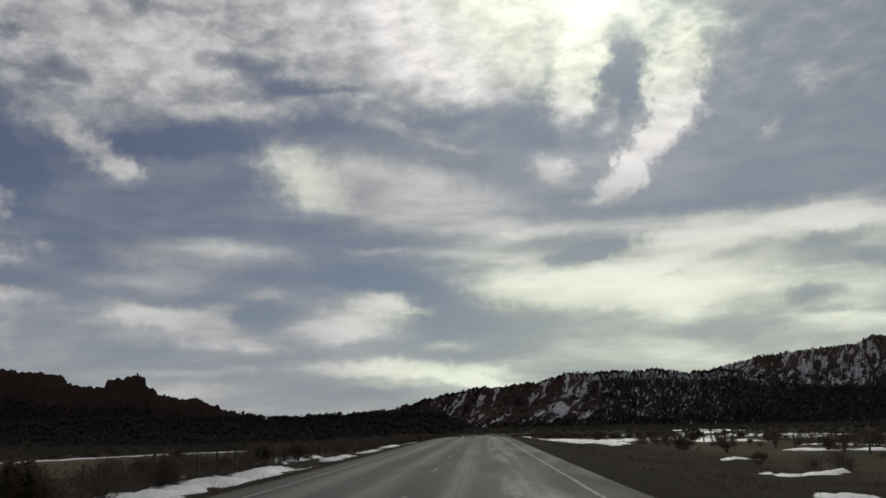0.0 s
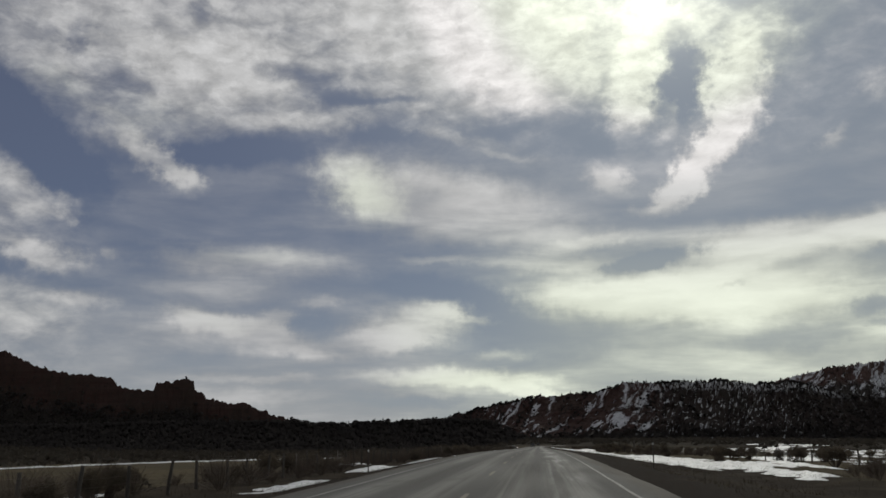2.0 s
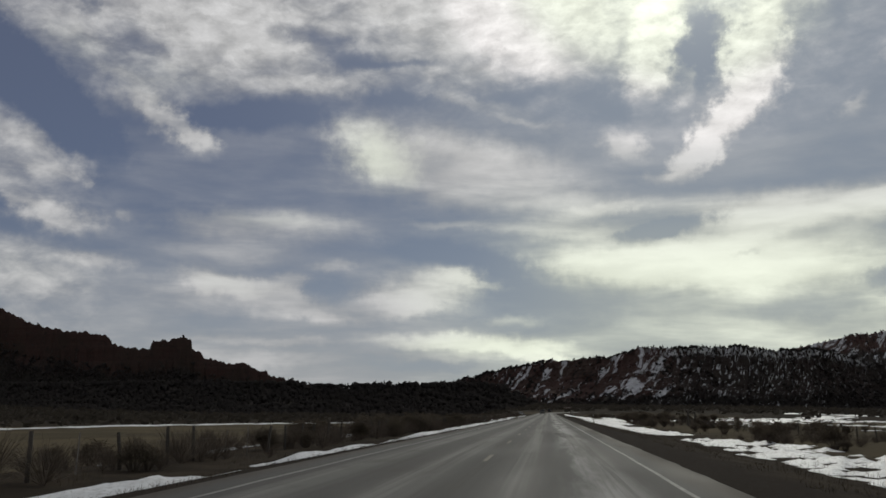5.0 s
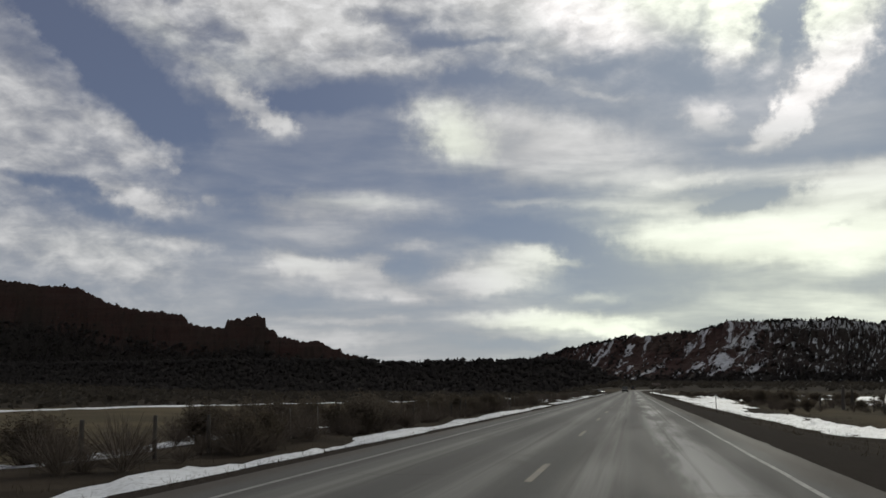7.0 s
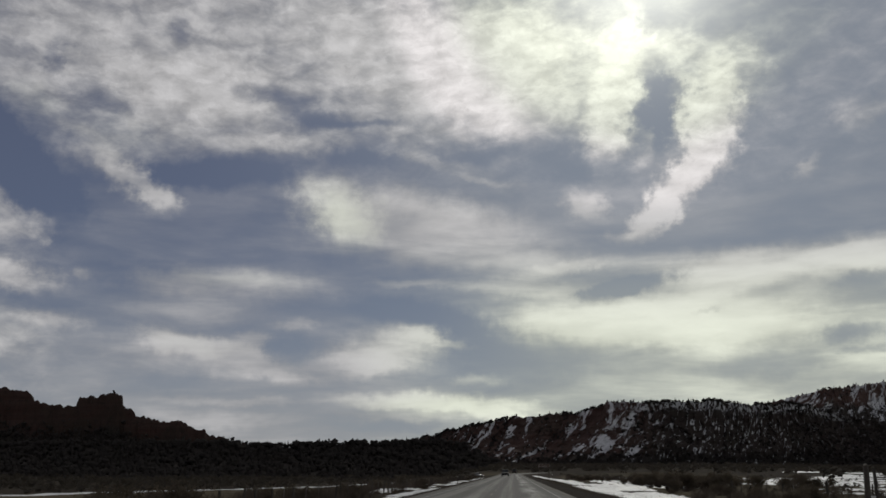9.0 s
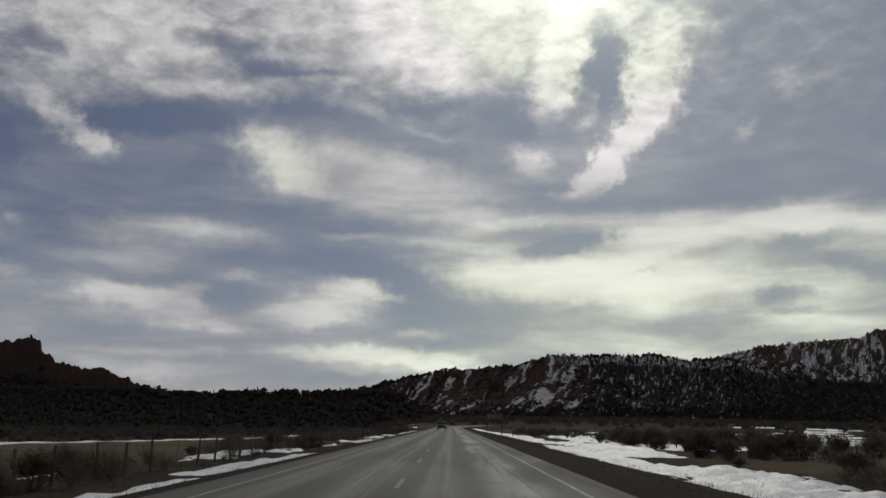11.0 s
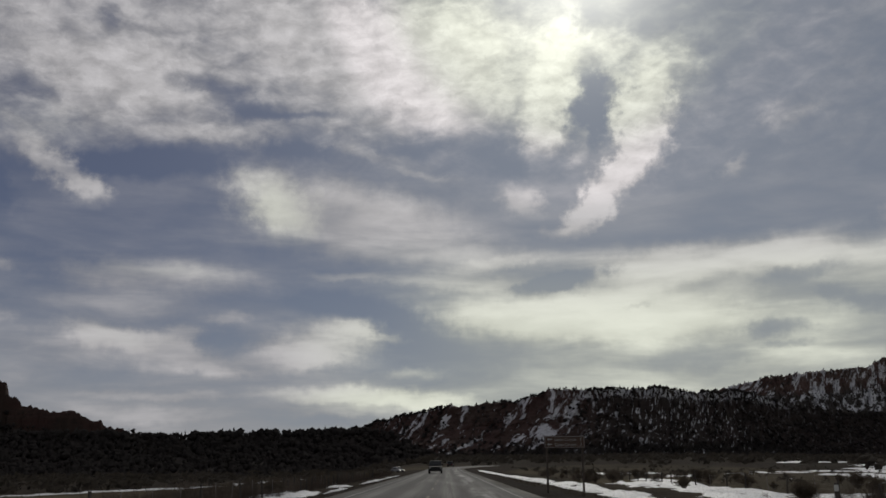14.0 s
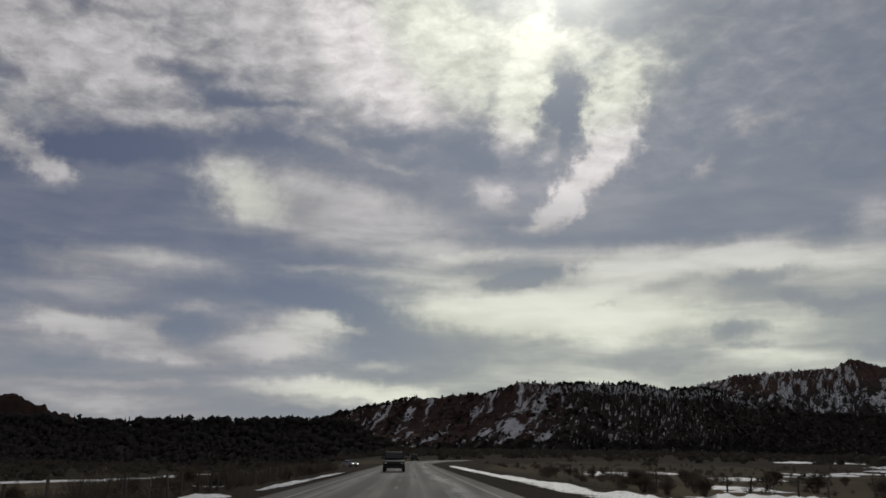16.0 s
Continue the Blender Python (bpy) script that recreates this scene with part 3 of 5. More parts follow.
def road_point(s, off=0.0):
    """A point of the road s metres along and off metres to the right of its middle line."""
    if s < BEND:
        return off, s, float(road_z(s))
    a = (s - BEND) / RADIUS
    return RADIUS - (RADIUS - off) * math.cos(a), BEND + (RADIUS - off) * math.sin(a), float(road_z(s))


def road_z(s):
    """The road climbs over a low crest, falls gently away and climbs again round the bend."""
    s = np.asarray(s, dtype=float)
    gentle = sum(np.interp(s + d, (-20, 50, 110, 170, 240, 310, 380, 450, 560), (-1.41, -0.69, 0.14, 0.15, 0.16, 0.23, 0.34, 0.47, 0.7)) for d in range(-30, 31, 10)) / 7
    return gentle + 3.6 * smoothstep(480, 1050, s)


def road_place(x, y):
    """How far to the right of the road's middle, and how far along it, a point lies."""
    x, y = np.asarray(x, dtype=float), np.asarray(y, dtype=float)
    a = np.arctan2(y - BEND, RADIUS - x)
    bend_off = RADIUS - np.hypot(x - RADIUS, y - BEND)
    on_bend = y > BEND
    return np.where(on_bend, bend_off, x), np.where(on_bend, BEND + RADIUS * np.clip(a, 0, 1.9), y)


def ground_z(x, y):
    off, s = road_place(x, y)
    side = np.abs(off - 0.2)
    # the western shoulder is narrower and falls away sooner
    out = np.where(np.asarray(off) < 0.2, 5.6 + (side - 4.5) * 1.25, side)
    z = road_z(s) - 0.10 - 0.85 * smoothstep(5.6, 12.5, out)
    west = np.clip(-np.asarray(x, dtype=float) - 15, 0, 400)
    left = 5.4 * (1 - np.exp(-west / 34)) + 4.2 * smoothstep(470, 900, s) * smoothstep(10, 50, west)
    right = np.clip(np.asarray(x) - 30, 0, 300) * 0.006
    z = z - left - right
    z = z + waves(x, y, 34, 5) * 0.22 * smoothstep(8, 20, side) + waves(x, y, 6, 6, 3) * 0.06 * smoothstep(6.5, 10, side)
    far = np.hypot(x, np.asarray(y) - 200)
    return z + 5.0 * smoothstep(400, 1100, far) + waves(x, y, 500, 7) * 2.0 * smoothstep(250, 900, far)


# the far edge of the western pasture: how far west it lies along the road
FIELD_Y, FIELD_EDGE = (200, 300, 416, 500, 630, 745, 850), (180, 170, 160, 133, 92, 58, 30)


def spaced(stops):
    """Grid lines: from each (start, step) on to the next start."""
    out = []
    for (a, step), (b, _) in zip(stops, stops[1:]):
        out += list(np.arange(a, b, step))
    return np.array(out + [stops[-1][0]])


xs = spaced([(-4900, 300), (-1000, 50), (-300, 10), (-60, 2.5), (-20, 0.9), (20, 2.5), (60, 10), (300, 50), (1000, 300), (4900, 1)])
ys = spaced([(-4900, 400), (-900, 100), (-100, 8), (-12, 1.6), (460, 5), (800, 25), (1500, 200), (4900, 1)])
gx, gy = np.meshgrid(xs, ys)
ground_off, ground_s = road_place(gx, gy)
ground = new("ground", mesh_of("ground", np.stack([gx, gy, ground_z(gx, gy)], 2).reshape(-1, 3), grid_faces(len(ys), len(xs)), PASTURE, True,
                               np.stack([ground_off, ground_s], 2).reshape(-1, 2)))
tagged(ground, "winter pasture of tan dead grass and red-brown soil", "ground", kind="structure")

# road: crowned, with paved shoulders that crumble at the edge
road = new("road")
tagged(road, "worn grey two-lane asphalt road with salty wheel tracks", "road", kind="structure")
offs = np.array([-4.55, -4.3, -3.9, -3.4, -2.0, -1.0, 0, 1.0, 2.0, 3.8, 4.3, 4.7, 5.0])
steps = np.concatenate([np.arange(-120, 480, 1.5), np.arange(480, 1120, 6)])
rng = np.random.RandomState(3)
rv, ruv = [], []
for s in steps:
    fray = rng.uniform(-0.16, 0.16, 2)
    for k, o in enumerate(offs):
        edge = k in (0, len(offs) - 1)
        oo = o + (fray[0] if k == 0 else fray[1] if edge else 0)
        x, y, z = road_point(s, oo)
        rv.append((x, y, z + 0.02 - 0.016 * abs(o) ** 1.1 * 0.5 - (0.14 if edge else 0)))
        ruv.append((oo, s))
part("carriageway", mesh_of("carriageway", rv, grid_faces(len(steps), len(offs)), ASPHALT, True, ruv), road)


def crown(o):
    return 0.024 - 0.008 * abs(o) ** 1.1


def stripe(s0, s1, off, width, step, mat, name):
    ss = np.arange(s0, s1 + 0.01, step)
    v = []
    for s in ss:
        for o in (off - width / 2, off + width / 2):
            x, y, z = road_point(s, o + 0.012 * math.sin(s * 0.9))
            v.append((x, y, z + crown(o)))
    return mesh_of(name, v, grid_faces(len(ss), 2), mat)


part("edge_line", stripe(-120, 1100, -3.42, 0.09, 2.0, PAINT_WHITE, "edge_line"), road, "worn white edge line")
part("edge_line", stripe(-120, 1100, 3.78, 0.095, 2.0, PAINT_WHITE, "edge_line"), road, "worn white edge line")
dash_verts = [(o, y, crown(0)) for y in (-1.5, 0.0, 1.5) for o in (-0.055, 0.055)]
dash = mesh_of("centre_dash", dash_verts, grid_faces(3, 2), PAINT_YELLOW)
for k in range(46):
    y = 3.8 - 24.4 + 12.2 * k
    d = part("centre_dash", dash, road)
    d.matrix_world = pose(0, y, float(road_z(y)), math.degrees(math.atan(float(road_z(y + 1) - road_z(y - 1)) / 2)))
rng = np.random.RandomState(11)
seams = Pile()
for k in range(18):
    s = rng.uniform(0, 470)
    lo, hi = sorted(rng.uniform(-4.8, 5.2, 2))
    if hi - lo < 1.6:
        hi = lo + 1.6
    pts = [(o, s + 0.12 * math.sin(o * 2.1 + k) + rng.uniform(-0.05, 0.05)) for o in np.linspace(lo, hi, 12)]
    v = []
    for o, y in pts:
        w = rng.uniform(0.006, 0.018)
        v += [(o, y - w, crown(o) + 0.002 + float(road_z(y - w))), (o, y + w, crown(o) + 0.002 + float(road_z(y + w)))]
    seams.put(v, [(2 * i, 2 * i + 2, 2 * i + 3, 2 * i + 1) for i in range(11)])
tagged(part("crack", mesh_of("crack", seams.verts, seams.faces, TAR), road, "dark sealed cracks"), kind="stuff")


# ---------------------------------------------------------------- hills
def hill(name, crest, front, depth, back, base, mat, label, rough, gully, bench, seed, step=5.0, rows=64):
    """A ridge: its crest line, the way its face looks and how far that reaches, gullies down it and a cliff band of the given share at the top.
    Returns the object and its face as arrays."""
    crest = np.array(crest, dtype=float)
    run = np.concatenate([[0], np.cumsum(np.hypot(*np.diff(crest[:, :2], axis=0).T))])
    s = np.arange(0, run[-1], step)
    cx, cy, cz = (np.interp(s, run, crest[:, k]) for k in range(3))
    cz = cz + rough * (waves(s, s * 0, 60, seed, 5) * 0.6 + np.abs(waves(s, s * 0 + 9, 22, seed + 1, 3)) * 0.5)
    crag = waves(s, s * 0 + 4, 13, seed + 8, 3)
    cz = cz + rough * 0.55 * np.sign(crag) * np.abs(crag) ** 0.4
    f = np.array(front) / math.hypot(*front)
    v = np.concatenate([np.linspace(-1, -0.05, 10), [0.0], np.linspace(0.004, 0.2, int(rows * 0.5)), np.linspace(0.21, 1.0, int(rows * 0.5))])
    S2, V = np.meshgrid(s, v)
    CX, CY, CZ = (np.broadcast_to(c, V.shape) for c in (cx, cy, cz))
    vf, vb = np.clip(V, 0, 1), np.clip(-V, 0, 1)
    # the fall of the face: cliff band, bench, then a long apron
    drop = bench * smoothstep(0.0, 0.05, vf) + 0.06 * smoothstep(0.05, 0.13, vf) + 0.45 * bench * smoothstep(0.13, 0.19, vf)
    apron = 1 - (1 - np.clip((vf - 0.02) / 0.98, 0, 1)) ** 1.7
    drop = np.clip(drop + (1 - drop) * apron, 0, 1)
    fall = np.where(V >= 0, drop, smoothstep(0, 1, vb))
    Z = CZ + (base - CZ) * fall
    ribs = waves(S2 + 25 * waves(S2, V * depth, 160, seed + 2, 2), V * depth * 0.25, 70, seed + 3, 4)
    shape = np.sin(np.pi * np.clip(vf, 0, 1)) ** 0.7
    push = gully * np.abs(ribs) * shape + gully * 0.35 * waves(S2, V * depth, 26, seed + 4, 3) * smoothstep(0.0, 0.03, vf) * (1 - 0.7 * vf)
    Z = Z + rough * 1.3 * waves(S2, V * depth, 38, seed + 5, 4) * shape
    reach = np.where(V >= 0, vf * depth, -vb * back)
    X, Y = CX + f[0] * (reach + push), CY + f[1] * (reach + push)
    me = mesh_of(name, np.stack([X, Y, Z], 2).reshape(-1, 3), grid_faces(len(v), len(s))[:, ::-1], mat, False, np.stack([S2, V * depth], 2).reshape(-1, 2))
    tagged(new(name, me), label, "hill", kind="structure")
    return X, Y, Z, V, S2


MESA_CREST = [(-955, 163), (-888, 160), (-871, 151), (-820, 129), (-777, 122), (-745, 117), (-696, 113), (-690, 106), (-685, 99), (-657, 93), (-627, 91), (-622, 93),
              (-619, 104), (-593, 106), (-569, 110), (-560, 107), (-554, 103), (-552, 89), (-536, 85), (-533, 80), (-519, 77), (-492, 68), (-475, 69), (-466, 69), (-460, 69), (-455, 60), (-430, 59),
              (-425, 50), (-409, 48), (-391, 43)]
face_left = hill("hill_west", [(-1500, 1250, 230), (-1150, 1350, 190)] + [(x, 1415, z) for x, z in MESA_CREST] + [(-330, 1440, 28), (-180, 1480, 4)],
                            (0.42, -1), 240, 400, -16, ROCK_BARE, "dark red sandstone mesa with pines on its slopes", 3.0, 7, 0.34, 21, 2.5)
face_mid = hill("hill_north", [(-1150, 1210, 20), (-700, 1120, 24), (-420, 1070, 27), (-303, 1060, 27.5), (-226, 1060, 24), (-174, 1060, 27), (-112, 1055, 27), (-66, 1050, 27.5),
                                         (-44, 1050, 24), (-20, 1050, 12), (20, 1050, -2)],
                          (0.05, -1), 150, 260, -9, FOREST_FLOOR, "low dark ridge covered in pines", 1.1, 7, 0.10, 31, 5.0, 44)
face_right = hill("hill_east", [(-420, 2180, 40), (-290, 2110, 58), (-200, 2050, 67), (-71, 1850, 86), (2, 1770, 96), (60, 1730, 97), (110, 1700, 98), (150, 1665, 110), (171, 1655, 115), (230, 1665, 114), (340, 1720, 120),
                              (444, 1820, 121), (538, 1900, 129), (585, 1930, 122), (660, 1950, 104), (800, 1960, 90), (1100, 1980, 84), (1500, 2000, 86), (2100, 2050, 80)],
                              (-0.28, -1), 245, 500, -10, ROCK_SNOWY, "red rock hillside with pines and snow in its gullies", 3.2, 20, 0.06, 41)
face_far = hill("hill_far", [(420, 2150, 110), (600, 2220, 160), (709, 2250, 187), (832, 2350, 206), (1035, 2550, 238), (1120, 2620, 250), (1160, 2660, 268), (1200, 2690, 283), (1235, 2700, 280),
                          (1290, 2700, 262), (1420, 2720, 270), (1600, 2720, 300), (2200, 2700, 250)],
                          (-0.25, -1), 480, 600, 10, ROCK_FAR, "snow-streaked rocky peak with scattered pines", 4.0, 16, 0.04, 51)


# conifers: a slim stack of ragged skirts, thousands to a hill
def conifer_shape(rng):
    v, f = [], []
    for k in range(3):
        z0, z1, r = 0.12 + 0.27 * k, 0.52 + 0.245 * k, 0.20 - 0.05 * k
        n = len(v)
        turn = rng.uniform(0, 6)
        for j in range(6):
            a = turn + j * math.pi / 3
            q = r * rng.uniform(0.65, 1.25)
            v.append((q * math.cos(a), q * math.sin(a), z0 + rng.uniform(-0.05, 0.06)))
        v.append((rng.uniform(-0.02, 0.02), rng.uniform(-0.02, 0.02), z1))
        f += [(n + j, n + (j + 1) % 6, n + 6) for j in range(6)]
    n = len(v)
    v += [(0.025, 0, -0.05), (-0.015, 0.02, -0.05), (-0.015, -0.02, -0.05), (0, 0, 0.6)]
    f += [(n, n + 1, n + 3), (n + 1, n + 2, n + 3), (n + 2, n, n + 3)]
    return np.array(v), np.array(f)


def pinyon_shape(rng):
    """A round-headed little tree: a few ragged lumps on a short stem."""
    v, f = [], []
    for k in range(3):
        c = np.array((rng.uniform(-0.22, 0.22), rng.uniform(-0.22, 0.22), rng.uniform(0.18, 0.68)))
        r = rng.uniform(0.24, 0.36)
        n = len(v)
        v.append(c + (0, 0, r * rng.uniform(0.8, 1.2)))
        for j in range(5):
            a = j * 1.2566 + rng.uniform(-0.3, 0.3)
            v.append(c + (r * math.cos(a) * rng.uniform(0.8, 1.3), r * math.sin(a) * rng.uniform(0.8, 1.3), rng.uniform(-0.1, 0.1)))
        v.append(c - (0, 0, r))
        f += [(n, n + 1 + j, n + 1 + (j + 1) % 5) for j in range(5)] + [(n + 6, n + 1 + (j + 1) % 5, n + 1 + j) for j in range(5)]
    return np.array(v), np.array(f)


def forest(name, face, count, density, size, seed, label, pinyon=2):
    """Conifers strewn over a hill's face; density(v, s): how likely they are at each place."""
    X, Y, Z, V, S2 = face
    rng = np.random.RandomState(seed)
    shapes = [pinyon_shape(rng) if k < pinyon else conifer_shape(rng) for k in range(6)]
    keep = []
    rows, cols = X.shape
    while len(keep) < count:
        r, c = rng.randint(10, rows - 1, 4000), rng.randint(0, cols - 1, 4000)
        a, b = rng.rand(4000), rng.rand(4000)
        area = np.abs(V[r + 1, c] - V[r, c]) / 0.02
        ok = rng.rand(4000) < np.clip(area, 0, 1) * density(V[r, c], S2[r, c])

        def at(A):
            return (A[r, c] * (1 - a) + A[r + 1, c] * a) * (1 - b) + (A[r, c + 1] * (1 - a) + A[r + 1, c + 1] * a) * b
        keep += list(np.stack([at(X), at(Y), at(Z)], 1)[ok])
    keep = np.array(keep[:count])
    verts, faces, n = [], [], 0
    for k, p in enumerate(keep):
        v, f = shapes[k % 6]
        h = size * rng.uniform(0.55, 1.25)
        w = h * rng.uniform(0.8, 1.5)
        verts.append(v * (w, w, h) + p - (0, 0, 0.4))
        faces.append(f + n)
        n += len(v)
    ob = new(name, mesh_of(name, np.concatenate(verts), np.concatenate(faces), CONIFER, True))
    return tagged(ob, label, "trees", kind="stuff")


def crest_rows(v):
    return np.exp(-(v / 0.02) ** 2)


forest("conifers", face_left, 24000, lambda v, s: np.clip((0.30 + 0.3 * np.sign(np.sin(s * 0.05 + 30 * v))) * smoothstep(0.015, 0.04, v) + 0.95 * smoothstep(0.02, 0.10, v) + 0.05 * crest_rows(v) + 0.9 * smoothstep(1100, 1180, s), 0, 1), 5.5, 61, "dark pines on the mesa's lower slopes", 4)
forest("conifers", face_mid, 11000, lambda v, s: np.clip(0.8 + crest_rows(v), 0, 1), 6.2, 62, "dense dark pines over the low ridge", 4)
forest("conifers", face_right, 30000,
       lambda v, s: np.clip(np.maximum(0.5 * crest_rows(v) + 0.16 + 0.2 * np.sign(np.sin(s * 0.045 + 2 * np.sin(s * 0.011))) - 0.02 * smoothstep(850, 1000, s), smoothstep(0.34, 0.52, v))
                            + 0.75 * smoothstep(1180, 1340, s) + 0.9 * (1 - smoothstep(280, 480, s)), 0, 1),
       5.2, 63, "dark pines in bands down the snowy hillside", 3)
forest("conifers", face_mid, 1500, lambda v, s: np.exp(-(v / 0.02) ** 2), 6.4, 65, "round pine tops along the low ridge's crest", 5)
forest("conifers", face_right, 1700, lambda v, s: np.exp(-(v / 0.010) ** 2) * (0.45 + 0.55 * np.sign(np.sin(s * 0.031 + 3 * np.sin(s * 0.007)))), 5.0, 67, "small pines along the hillside's rim", 3)
forest("conifers", face_far, 5200, lambda v, s: np.clip(0.30 + 0.6 * np.exp(-(v / 0.05) ** 2) + 0.5 * np.sign(np.sin(s * 0.021 + 18 * v)), 0.04, 1), 5.0, 64, "scattered dark pines on the far peak")

# low woods and brush between the fields and the hills
flat_x, flat_y = np.meshgrid(np.linspace(-1500, 2100, 240), np.linspace(330, 1750, 200))
rng = np.random.RandomState(66)
flat_x, flat_y = flat_x + rng.uniform(-7, 7, flat_x.shape), flat_y + rng.uniform(-4, 4, flat_y.shape)
flat_off = road_place(flat_x, flat_y)[0]


def brush_at(x, y, off):
    """How thick the brush stands: past the pasture's far edge on the west, past the meadows on the east."""
    edge_w = smoothstep(-6, 3, -x - np.interp(y, FIELD_Y, [e + 9 for e in FIELD_EDGE]))
    edge_e = smoothstep(180, 420, x + 0.12 * y) * 0.8
    north = smoothstep(640, 900, y)
    return np.clip(np.maximum(np.maximum(edge_w, edge_e), north), 0, 1) * (np.abs(off) > 26)


pick = rng.rand(*flat_x.shape) < brush_at(flat_x, flat_y, flat_off) * 0.66
bx, by = flat_x[pick], flat_y[pick]
bz = ground_z(bx, by)


def bush_shape(rng, blades=18, size=0.34):
    """A low ragged mound of crossing leaf sprays."""
    v, f = [], []
    for k in range(blades):
        a, e = rng.uniform(0, 6.28), rng.uniform(0, 1.45)
        r = rng.uniform(0.25, 0.5)
        c = np.array((r * math.cos(a) * math.cos(e), r * math.sin(a) * math.cos(e), 0.12 + 1.5 * r * math.sin(e)))
        u = rng.uniform(-1, 1, 3)
        u = u / np.linalg.norm(u) * size * rng.uniform(0.6, 1.1)
        w = np.cross(u, rng.uniform(-1, 1, 3))
        w = w / np.linalg.norm(w) * size * rng.uniform(0.35, 0.6)
        n = len(v)
        v += [c - u, c + w, c + u, c - w]
        f.append((n, n + 1, n + 2, n + 3))
    return np.array(v), np.array(f)


BRUSH = material("dark_brush", [(0.056, 0.049, 0.041), (0.066, 0.057, 0.047), (0.047, 0.042, 0.036)], 0.03, 0.9, 0.2, 0.8, specular=0.05, through_leaf=0.35)
bushes = [bush_shape(rng, 8, 0.40) for _ in range(6)]
verts, faces, n = [], [], 0
for k in range(len(bx)):
    v, f = bushes[k % 6]
    far_tall = 2.2 + 2.6 * rng.rand()
    w = far_tall * rng.uniform(1.0, 2.2)
    verts.append(v * (w, w, far_tall) + (bx[k], by[k], bz[k] - 0.1))
    faces.append(f + n)
    n += len(v)
tagged(new("brush", mesh_of("brush", np.concatenate(verts), np.concatenate(faces), BRUSH)), "dark brush between the fields and the hills", "brush", kind="stuff")


# ---------------------------------------------------------------- snow
def snow_sheet(y0, y1, near, far, seed, thick, cover, lump, label, grain=0.55, ragged=0.5):
    """Old snow between two lines (x at its first and last y), melted through in places, its surface in soft drifts."""
    side = 1 if far[0] > near[0] else -1
    n, m = int((y1 - y0) / grain) + 2, int(max(abs(far[0] - near[0]), abs(far[1] - near[1])) / (grain * 0.8)) + 3
    u, w = np.meshgrid(np.linspace(0, 1, n), np.linspace(0, 1, m), indexing="ij")
    yy = y0 + u * (y1 - y0)
    a, b = near[0] + u * (near[1] - near[0]), far[0] + u * (far[1] - far[0])
    xx = a + w * (b - a)
    inside = np.minimum(np.minimum(w, 1 - w) * np.abs(b - a), np.minimum(u, 1 - u) * (y1 - y0) * 0.6)
    drift = waves(xx, yy * 0.8, lump, seed, 3)
    torn = waves(xx, yy * 1.2, 2.3, seed + 1, 4)
    body = cover + 0.8 * drift + ragged * torn - 0.9 * np.exp(-inside / 1.1)
    body = np.minimum(body, (inside - 0.3) * 1.1)
    depth = np.clip(body, -0.3, 1.2) * thick
    zz = ground_z(xx, yy) + np.where(depth > 0, 0.03 + depth, depth * 0.5)
    # each island of snow that is left is a patch of its own
    corner = np.maximum.reduce([depth[:-1, :-1], depth[1:, :-1], depth[:-1, 1:], depth[1:, 1:]])
    left = set(map(tuple, np.argwhere(corner > -0.02 * thick)))
    quads = grid_faces(n, m)[:, ::side].reshape(n - 1, m - 1, 4)[..., ::-1]
    verts = np.stack([xx, yy, zz], 2).reshape(-1, 3)
    while left:
        island, edge = [], [left.pop()]
        while edge:
            i, j = edge.pop()
            island.append((i, j))
            for step in ((1, 0), (-1, 0), (0, 1), (0, -1)):
                beside = (i + step[0], j + step[1])
                if beside in left:
                    left.remove(beside)
                    edge.append(beside)
        if len(island) < 7:
            continue
        faces = np.array([quads[i, j] for i, j in sorted(island)])
        used, renumbered = np.unique(faces, return_inverse=True)
        ob = new("snow_patch", mesh_of("snow_patch", verts[used], renumbered.reshape(faces.shape), SNOW, True))
        tagged(ob, label, "snow", "snow patches")


WEST_SNOW = [(28, 54, -8.6, -12.6), (59, 75, -11.6, -14.8), (63, 74, -8.6, -11.2), (79, 90, -8.2, -10.6), (101, 113, -8.2, -11.0), (118, 126, -7.8, -10.2), (129, 141, -7.2, -10.6),
             (146, 161, -6.8, -9.8), (168, 182, -5.8, -9.2), (185, 198, -5.3, -9.8), (197, 209, -5.6, -10.8), (207, 224, -5.4, -9.2), (228, 250, -6.2, -8.8), (264, 279, -6.0, -8.4)]
WEST_SNOW += [(289, 302, -6.1, -10.8), (317, 328, -10.6, -13.0), (338, 346, -10.0, -11.6), (352, 372, -7.9, -10.6), (352, 365, -10.2, -13.4), (389, 400, -7.3, -9.2), (384, 397, -9.2, -14.4),
              (413, 419, -9.2, -12.0), (426, 441, -7.2, -10.0), (450, 478, -7.0, -9.6), (306, 322, -12.4, -15.8), (182, 214, -15.2, -20), (344, 372, -15.0, -19)]
for k, (y0, y1, near, far) in enumerate(WEST_SNOW):
    snow_sheet(y0, y1, (near, near), (far, far), 100 + 3 * k, 0.22, 0.62, 4.0, "old snow lying in a ragged patch on the verge" if near > -12 else "old snow drifted behind the pasture fence")
EAST_SNOW = [(25, 28.5, (10.6, 11.0), (13.4, 13.6), 0.4), (37.5, 41, (13.0, 13.6), (19, 20), 0.35), (53, 57.5, (15, 15.5), (18.6, 19), 0.3), (91, 113, (14.4, 12.6), (17.6, 18), 0.1), (109, 128, (13.0, 11.6), (23, 22), -0.08),
             (118, 152, (10.2, 10.2), (21, 19.5), -0.12), (148, 198, (10.6, 12.6), (20, 19), -0.15), (206, 247, (10.2, 10.0), (16.6, 15.8), 0.28), (224, 264, (9.4, 7.8), (13.2, 13.0), 0.1)]
